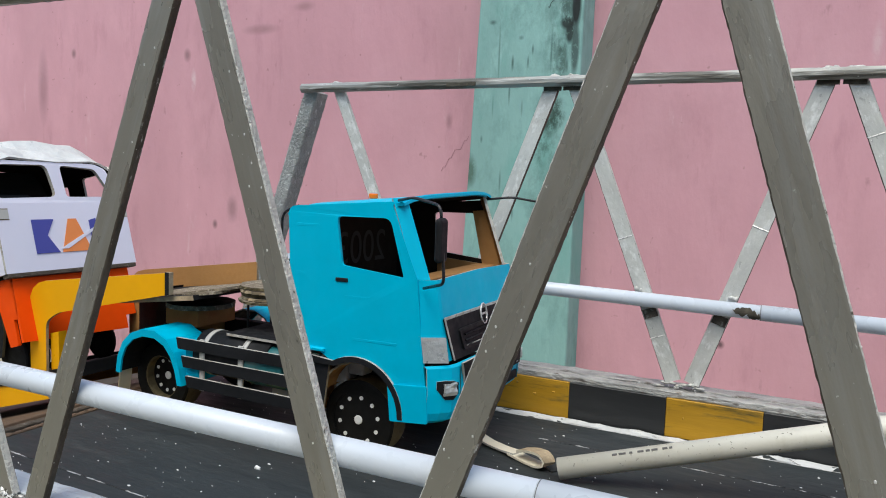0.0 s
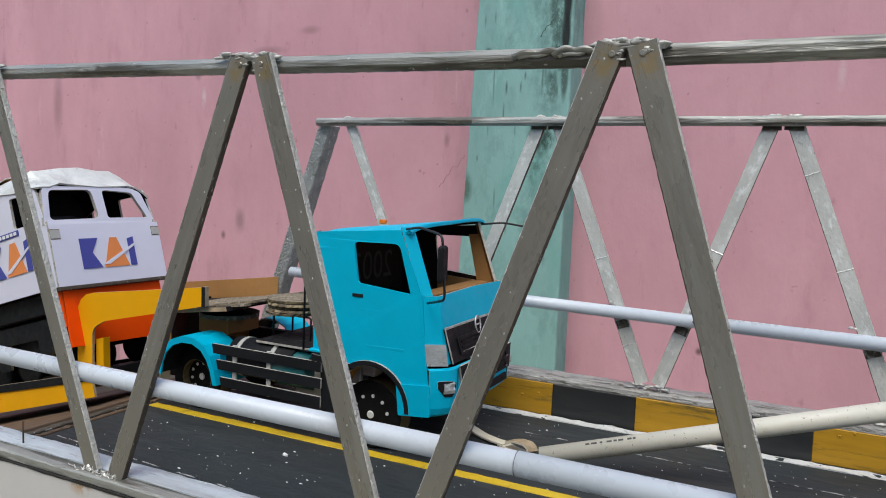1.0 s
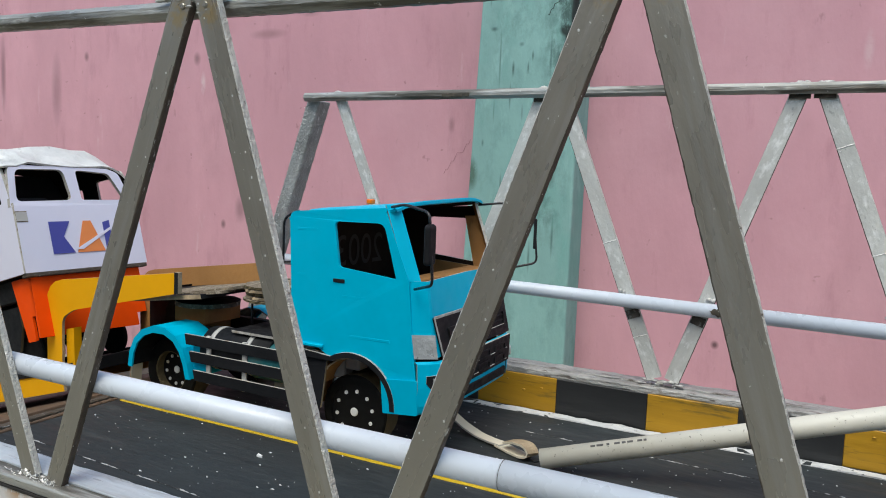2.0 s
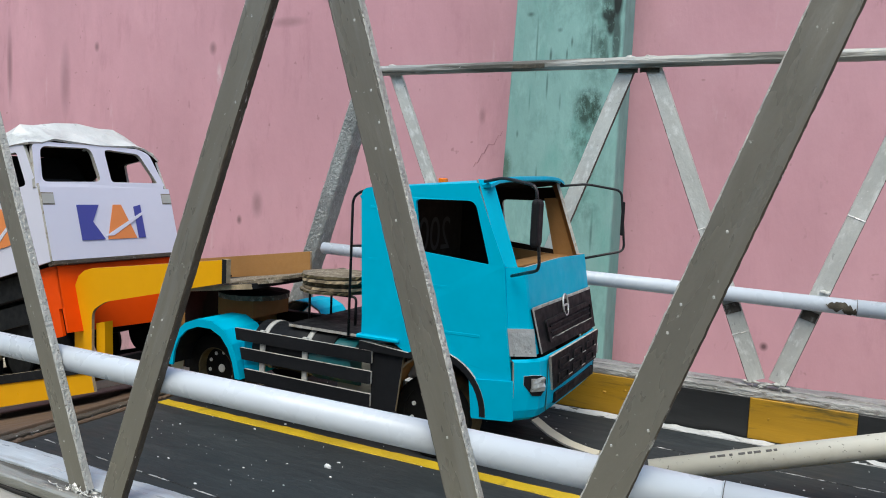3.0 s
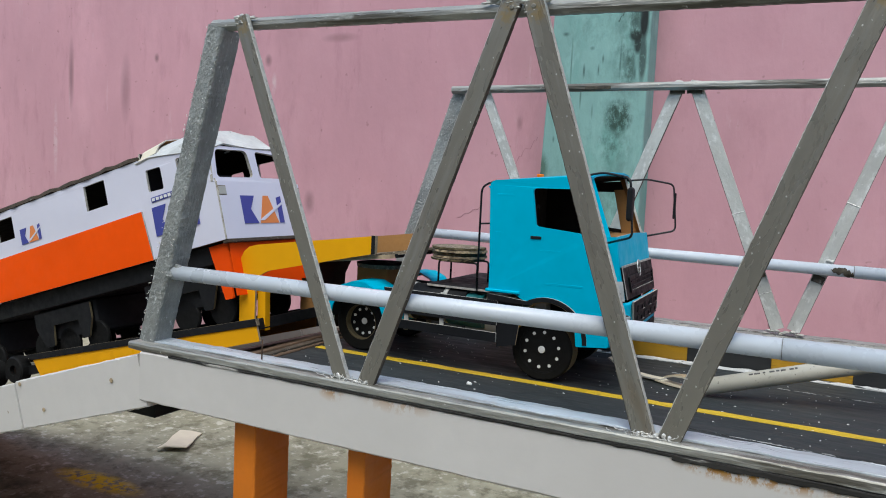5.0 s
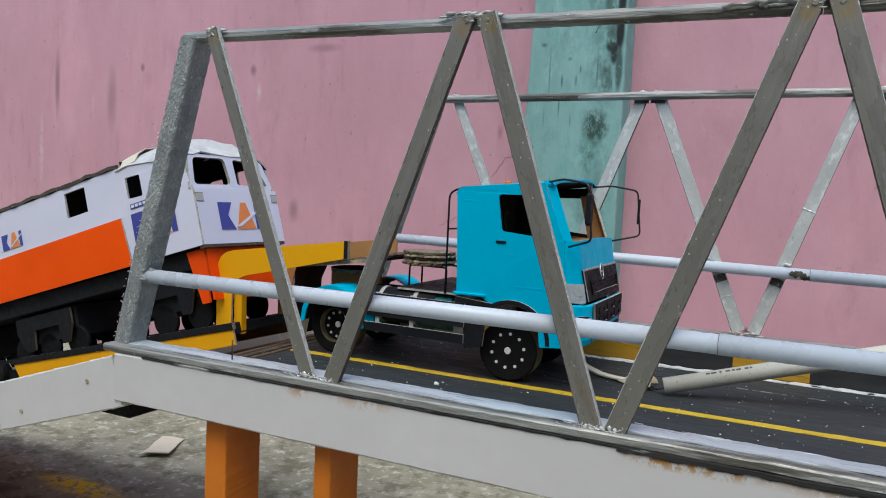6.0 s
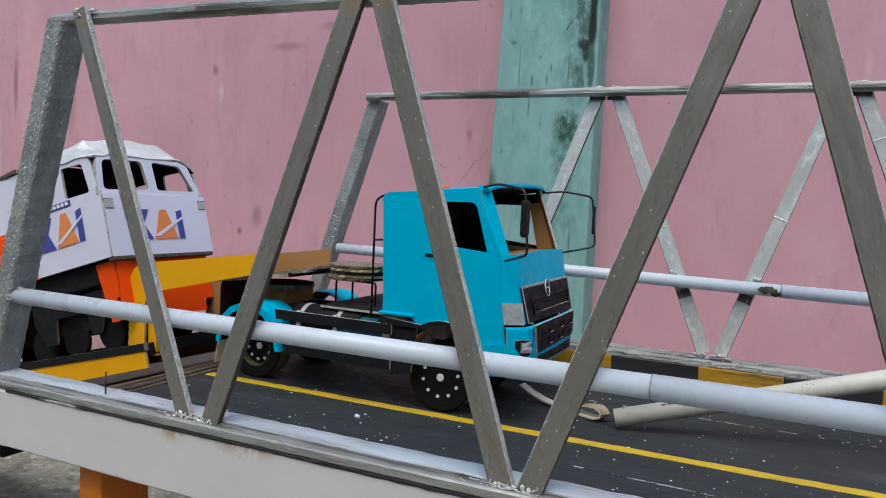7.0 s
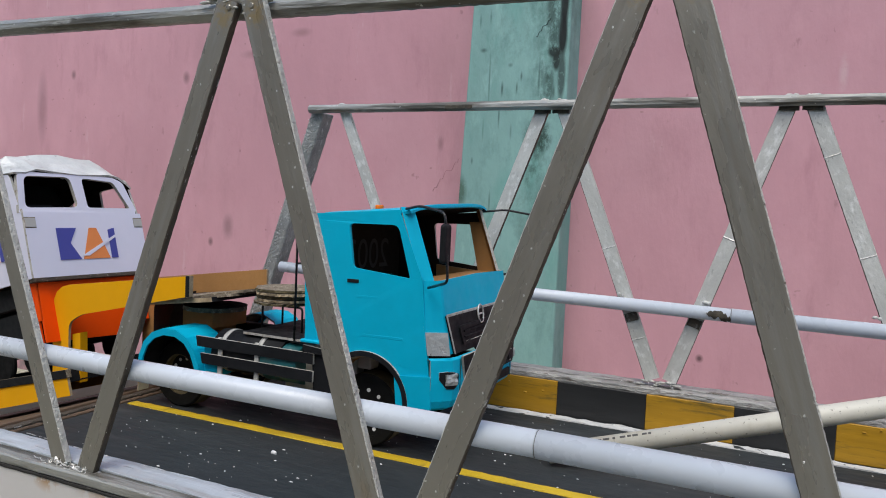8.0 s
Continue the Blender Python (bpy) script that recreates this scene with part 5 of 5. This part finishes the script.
# upper front: two windows, sides leaning in
win = [rounded([(0.010, 0.104), (0.014, 0.1515), (0.088, 0.1530), (0.096, 0.106)], [0.008, 0.010, 0.010, 0.010]), rounded([(0.112, 0.106), (0.108, 0.153), (0.166, 0.149), (0.190, 0.106)], [0.005, 0.008, 0.006, 0.003])]
up_out = rounded([(-0.001, 0.0965), (0.004, 0.154), (0.020, 0.1575), (0.166, 0.1570), (0.184, 0.150), (LW + 0.001, 0.0965)], [0.001, 0.006, 0.006, 0.006, 0.006, 0.001])
part("windscreen_frame", plate(up_out, win, "yz", -0.008, 0.006, 0.0008), [LOCO_WHITE, LOCO_WHITE, PALE_EDGE], loco, "white windscreen frame with two openings")
# the sides
cab_side = rounded([(0.0, 0.0), (0.0, 0.092), (-0.014, 0.160), (CAB, 0.172), (CAB, 0.0)], [0.001, 0.003, 0.012, 0.002, 0.001])
cab_wins = [rounded([(-0.022, 0.104), (-0.030, 0.150), (-0.078, 0.154), (-0.078, 0.106)], 0.005), rounded([(-0.116, 0.112), (-0.116, 0.150), (-0.153, 0.152), (-0.153, 0.114)], 0.004)]
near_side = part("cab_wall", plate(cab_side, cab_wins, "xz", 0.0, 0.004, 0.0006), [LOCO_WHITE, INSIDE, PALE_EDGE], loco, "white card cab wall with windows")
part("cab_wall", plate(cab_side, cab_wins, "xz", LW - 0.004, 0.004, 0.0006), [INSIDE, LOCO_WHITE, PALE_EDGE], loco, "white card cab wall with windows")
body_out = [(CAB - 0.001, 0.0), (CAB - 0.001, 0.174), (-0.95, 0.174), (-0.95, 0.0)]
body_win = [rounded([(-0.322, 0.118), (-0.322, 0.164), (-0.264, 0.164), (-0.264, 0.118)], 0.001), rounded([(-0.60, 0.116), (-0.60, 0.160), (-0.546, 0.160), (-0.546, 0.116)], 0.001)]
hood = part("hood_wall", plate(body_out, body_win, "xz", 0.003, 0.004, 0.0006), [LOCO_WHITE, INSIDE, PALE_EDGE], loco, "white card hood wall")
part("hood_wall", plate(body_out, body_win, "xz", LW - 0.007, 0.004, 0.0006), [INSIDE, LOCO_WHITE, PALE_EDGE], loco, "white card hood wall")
part("orange_band", plate([(CAB - 0.001, -0.001), (CAB - 0.010, 0.086), (-0.95, 0.082), (-0.95, -0.001)], [], "xz", -0.0002, 0.003), [LOCO_ORANGE, LOCO_ORANGE, PALE_EDGE], hood, "bright orange lower band")
part("hood_roof", plate([(-0.95 + 0.02 * i, 0.001 + 0.002 * math.sin(i * 2.3)) for i in range(40)] + [(CAB, 0.001), (CAB, LW - 0.001), (-0.95, LW - 0.001)], [], "xy", 0.1745, 0.0065, 0.0025), [INSIDE, INSIDE, EDGE_AND_SHADE], loco, "dark ragged card hood roof")
roof_rows = []
for x, lift, sink in ((CAB - 0.002, -0.007, 0.0), (CAB + 0.03, -0.004, 0.0), (-0.095, -0.002, 0.0), (-0.062, 0.001, 0.0), (-0.040, 0.001, 0.03), (-0.027, 0.0, 0.38), (-0.014, 0.0, 0.76), (-0.001, 0.0, 1.0)):
    row = []
    for y, z, zf in ((-0.002, 0.160, 0.154), (0.004, 0.177, 0.157), (0.018, 0.190, 0.1585), (0.036, 0.1955, 0.1590), (0.068, 0.1970, 0.1595), (0.102, 0.1975, 0.1595), (0.136, 0.1970, 0.1595), (0.160, 0.1955, 0.1590), (0.178, 0.190, 0.1570), (0.191, 0.174, 0.150), (0.200, 0.152, 0.143)):
        row.append((x, y, (z + lift + (0.016 * min(1.0, max(0.0, (-0.062 - x) / 0.09)) if y < 0.001 else 0.0)) * (1 - sink) + zf * sink + 0.0075 * noise.noise(Vector((x * 52, y * 42, 2)))))
    roof_rows.append(row)
part("cab_roof", sheet(roof_rows, 0.003), [LOCO_ROOF, INSIDE, PALE_EDGE], loco, "creased silver-white cab roof")
part("cab_roof_cap", sheet([[(CAB - 0.008 + u * 0.055, y, z - 0.0025 + 0.006 * u) for y, z in ((0.002, 0.172), (0.012, 0.186), (0.030, 0.197), (0.068, 0.203), (0.102, 0.204), (0.136, 0.204), (0.165, 0.200), (0.182, 0.188))] for u in (0, 0.5, 1)], 0.002), [CREAM_CARD, BROWN, PALE_EDGE], loco, "cream card strip over the cab roof")
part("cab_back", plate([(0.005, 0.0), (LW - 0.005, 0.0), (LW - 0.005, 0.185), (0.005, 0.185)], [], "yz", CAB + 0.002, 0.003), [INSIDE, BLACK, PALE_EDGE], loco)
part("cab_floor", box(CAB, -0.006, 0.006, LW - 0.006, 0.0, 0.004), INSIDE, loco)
part("control_desk", box(-0.075, -0.030, 0.030, 0.075, 0.090, 0.116, 0.002), BLACK, loco)


def emblem(parent, place, size, depth_axis):
    """A printed emblem as plain coloured shapes: blue blocks and an orange wedge."""
    shapes = (([(0.0, 0.0), (0.0, 1.0), (0.72, 1.0), (0.44, 0.52), (0.76, 0.0)], LOGO_BLUE), ([(0.84, 0.0), (1.20, 1.0), (1.48, 1.0), (1.86, 0.0)], LOGO_ORANGE), ([(1.92, 0.0), (1.92, 0.94), (2.18, 1.0), (2.18, 0.0)], LOGO_BLUE),
              ([(0.80, 0.10), (0.98, 0.20), (2.20, 0.78), (2.20, 0.70), (1.05, 0.10)], LOCO_WHITE))
    for k, (pts, m) in enumerate(shapes):
        d = 0.0006 + (0.0006 if k == 3 else 0.0)
        if depth_axis == "yz":
            part("emblem", plate([(place[1] + u * size * 0.96, place[2] + v * size) for u, v in pts], [], "yz", place[0], d), m, parent, "flat printed shape")
        else:
            part("emblem", plate([(place[0] + u * size * 0.96, place[2] + v * size) for u, v in pts], [], "xz", place[1] - d, d), m, parent, "flat printed shape")


emblem(front, (0.0045, 0.046, 0.024), 0.048, "yz")
emblem(near_side, (-0.152, -0.0008, 0.036), 0.050, "xz")
emblem(hood, (-0.526, 0.0022, 0.098), 0.030, "xz")
part("number_plate", box(-0.150, -0.068, -0.0012, 0.0, 0.0945, 0.1035, 0.0003), LOGO_BLUE, near_side, "dark number strip")
for k in range(8):
    part("bar", box(-0.147 + 0.0097 * k, -0.1405 + 0.0097 * k, -0.0018, -0.0011, 0.0965, 0.1015), WHITE_DOT, near_side)
# underframe, pilot, bogies
part("underframe", box(-0.95, -0.030, 0.014, LW - 0.014, -0.034, -0.0005, 0.002), BLACK, loco, "black card underframe")
part("pilot", plate(rounded([(-0.034, -0.095), (-0.050, -0.004), (-0.004, -0.004), (-0.006, -0.060), (-0.016, -0.060), (-0.016, -0.095)], 0.002), [], "xz", 0.010, 0.004), [LOCO_RED, LOCO_RED, LOCO_RED], loco, "orange-red card pilot side")
part("pilot", plate([(0.010, -0.092), (LW - 0.030, -0.098), (LW - 0.030, -0.078), (LW - 0.012, -0.078), (LW - 0.012, -0.004), (0.010, -0.004)], [], "yz", -0.008, 0.004), [LOCO_RED, LOCO_RED, LOCO_RED], loco, "orange-red card pilot")
part("nose_sill", box(-0.008, 0.0045, 0.001, LW - 0.001, -0.006, -0.0005, 0.001), EDGE_AND_SHADE, loco, "ragged dark card edge under the nose")
for xb in (-0.145, -0.47, -0.80):
    part("bogie_body", box(xb - 0.090, xb + 0.086, 0.030, LW - 0.034, -0.100, -0.034, 0.004), BLACK, loco, "black card bogie body")
    for y, f in ((0.020, -1), (LW - 0.024, 1)):
        bog = part("bogie_frame", plate(rounded([(xb - 0.085, -0.040), (xb + 0.085, -0.040), (xb + 0.085, -0.070), (xb + 0.070, -0.105), (xb + 0.050, -0.105), (xb + 0.045, -0.068), (xb - 0.030, -0.068), (xb - 0.036, -0.108), (xb - 0.062, -0.108), (xb - 0.085, -0.070)], 0.003), [], "xz", y, 0.004), [BLACK, BLACK, TREAD], loco, "black card bogie frame")
    for dx in (-0.085, -0.005, 0.080):
        for y in (0.030, LW - 0.038):
            part("loco_wheel", disc((xb + dx, y, -0.107), "y", 0.030, 0.008, 28, 0.002), TYRE, loco, "black card railway wheel")

# ---- tow line, loose things ----
tow = thing("tow_pipe", pose(0, 0, 0), "cream plastic pipe lying askew over the roadway, tied to the lorry", "pipe")
pa, pb = Vector((0.308, 0.365, DECK_Z + 0.0125)), Vector((0.86, 0.492, 0.552))
pipe = part("pipe", tube([pa, pb], 0.011, 24, hollow=0.0092), CREAM, tow)
dirv = (pb - pa).normalized()
sidev = dirv.cross(Vector((0, 0, 1))).normalized()
upv = sidev.cross(dirv).normalized()
for k, (a, l) in enumerate(((0.056, 0.005), (0.0625, 0.007), (0.073, 0.003), (0.081, 0.006), (0.089, 0.004), (0.0945, 0.006), (0.105, 0.005), (0.1115, 0.003))):
    q = pa + dirv * a + (sidev * 0.55 + upv * 0.835).normalized() * 0.01115
    bm = bmesh.new()
    for c0, c1 in (((0, -0.0011), (l, 0.0011)),):
        vs = [bm.verts.new(q + dirv * u + (upv * 0.55 - sidev * 0.835) * v + (sidev * 0.55 + upv * 0.835) * w) for u in (c0[0], c1[0]) for v in (c0[1], c1[1]) for w in (-0.0006, 0.0002)]
    for f in ((0, 1, 3, 2), (4, 6, 7, 5), (0, 4, 5, 1), (2, 3, 7, 6), (0, 2, 6, 4), (1, 5, 7, 3)):
        bm.faces.new([vs[i] for i in f])
    part("printed_bar", bm, PRINT, pipe)
part("tow_wire", tube([(0.286, 0.386, DECK_Z + 0.006), (0.297, 0.372, DECK_Z + 0.004), (0.309, 0.366, DECK_Z + 0.010)], 0.0009, 6, 0.004), WIRE, tow)
strap_pts = [(0.168, 0.432, DECK_Z + 0.020), (0.188, 0.428, DECK_Z + 0.010), (0.210, 0.420, DECK_Z + 0.005), (0.232, 0.410, DECK_Z + 0.005), (0.250, 0.402, DECK_Z + 0.0065)]
strap = thing("tow_strap", pose(0, 0, 0), "cream fabric tow strap with a looped end on the roadway", "strap")
def ribbon(points, wide, th):
    """A flat band through points; it lies level across its run."""
    pts = soften(points, 0.006)
    rows = []
    for k, p in enumerate(pts):
        d = pts[min(k + 1, len(pts) - 1)] - pts[max(k - 1, 0)]
        a = Vector((-d.y, d.x, 0.0))
        a = a.normalized() if a.length > 1e-6 else Vector((0.42, 0.9, 0))
        if a.y < 0:
            a = -a
        rows.append([p - a * wide / 2, p + a * wide / 2])
    return sheet(rows, th)


part("strap_band", ribbon(strap_pts, 0.015, 0.0022), [CREAM_CARD, CREAM_CARD, GREY], strap, "pale flat strap band")
part("strap_loop", ribbon([(0.243, 0.405, DECK_Z + 0.0050), (0.262, 0.396, DECK_Z + 0.0038), (0.282, 0.386, DECK_Z + 0.0040), (0.293, 0.381, DECK_Z + 0.0095), (0.286, 0.384, DECK_Z + 0.0165), (0.270, 0.392, DECK_Z + 0.0150), (0.256, 0.399, DECK_Z + 0.0098)], 0.017, 0.0024), [CREAM_CARD, EDGE, CREAM_CARD], strap, "band end folded back into a cream loop")
tagged(part("nail", tube([(-0.129, 0.0085, 0.444), (-0.1285, 0.008, 0.468)], 0.0009, 8), RUST), "thin rusty nail standing in the bottom chord", "nail")
tagged(part("card_scrap", sheet([[(-1.118, 0.769, -0.0900), (-1.099, 0.783, -0.0830), (-1.048, 0.812, -0.0840)], [(-1.131, 0.820, -0.0890), (-1.116, 0.841, -0.0870), (-1.073, 0.858, -0.0880)], [(-1.168, 0.875, -0.0940), (-1.145, 0.893, -0.0930), (-1.099, 0.898, -0.0920)], [(-1.193, 0.930, -0.0965), (-1.162, 0.942, -0.0965), (-1.121, 0.943, -0.0960)]], 0.003, True), CREAM_CARD), "curled cream card scrap lying on the yard floor", "card scrap")
weed = thing("weed", pose(-0.58, 1.56, YARD_Z), "yellow green weed growing at the foot of the pink wall", "plant")
part("stem", tube([(0, 0, 0), (0.01, 0.005, 0.22), (-0.004, 0.0, 0.45)], 0.003, 6, 0.05), LEAF, weed)
lrnd = random.Random(8)
for k in range(26):
    a, z, ln = lrnd.uniform(0, 6.28), lrnd.uniform(0.20, 0.46), lrnd.uniform(0.035, 0.065)
    d = Vector((math.cos(a), 0.6 * math.sin(a), lrnd.uniform(-0.1, 0.6))).normalized()
    w_ = d.cross(Vector((0, 0, 1))).normalized()
    o = Vector((0.004, 0.002, z))
    rows = [[o + d * ln * t - w_ * ln * 0.28 * math.sin(math.pi * min(t * 0.95 + 0.05, 1)) , o + d * ln * t + Vector((0, 0, -0.004)), o + d * ln * t + w_ * ln * 0.28 * math.sin(math.pi * min(t * 0.95 + 0.05, 1))] for t in (0, 0.25, 0.5, 0.75, 1.0)]
    part("leaf", sheet(rows, 0.0006), LEAF, weed)
flecks = bmesh.new()
rnd = random.Random(4)
for k in range(560):
    x, y = rnd.uniform(-0.25, 0.85), rnd.uniform(0.035, 0.54)
    s = rnd.choice((0.0003, 0.0003, 0.0004, 0.0004, 0.0005, 0.0006, 0.0008, 0.0011))
    z = DECK_Z + 0.0004
    a = rnd.uniform(0, 3)
    pts = [(x + s * rnd.uniform(0.5, 2.4) * math.cos(a + t), y + s * rnd.uniform(0.5, 1.2) * math.sin(a + t)) for t in (0, 1.6, 3.1, 4.7)]
    lo = [flecks.verts.new((px, py, z - 0.0004)) for px, py in pts]
    hi = [flecks.verts.new((x + (px - x) * 0.6, y + (py - y) * 0.6, z + s * 0.4)) for px, py in pts]
    flecks.faces.new(hi)
    for i in range(4):
        flecks.faces.new((lo[i], lo[(i + 1) % 4], hi[(i + 1) % 4], hi[i]))
tagged(part("paint_flecks", flecks, WHITE_DOT), "white flecks of paint and foam strewn over the roadway", "debris", kind="stuff")
tagged(part("foam_crumb", lump([(0.0, 0.0, 0.0)], 0.0036, 9), WHITE_DOT), "white foam crumb on the black roadway", "debris").location = (0.031, 0.231, DECK_Z + 0.0012)
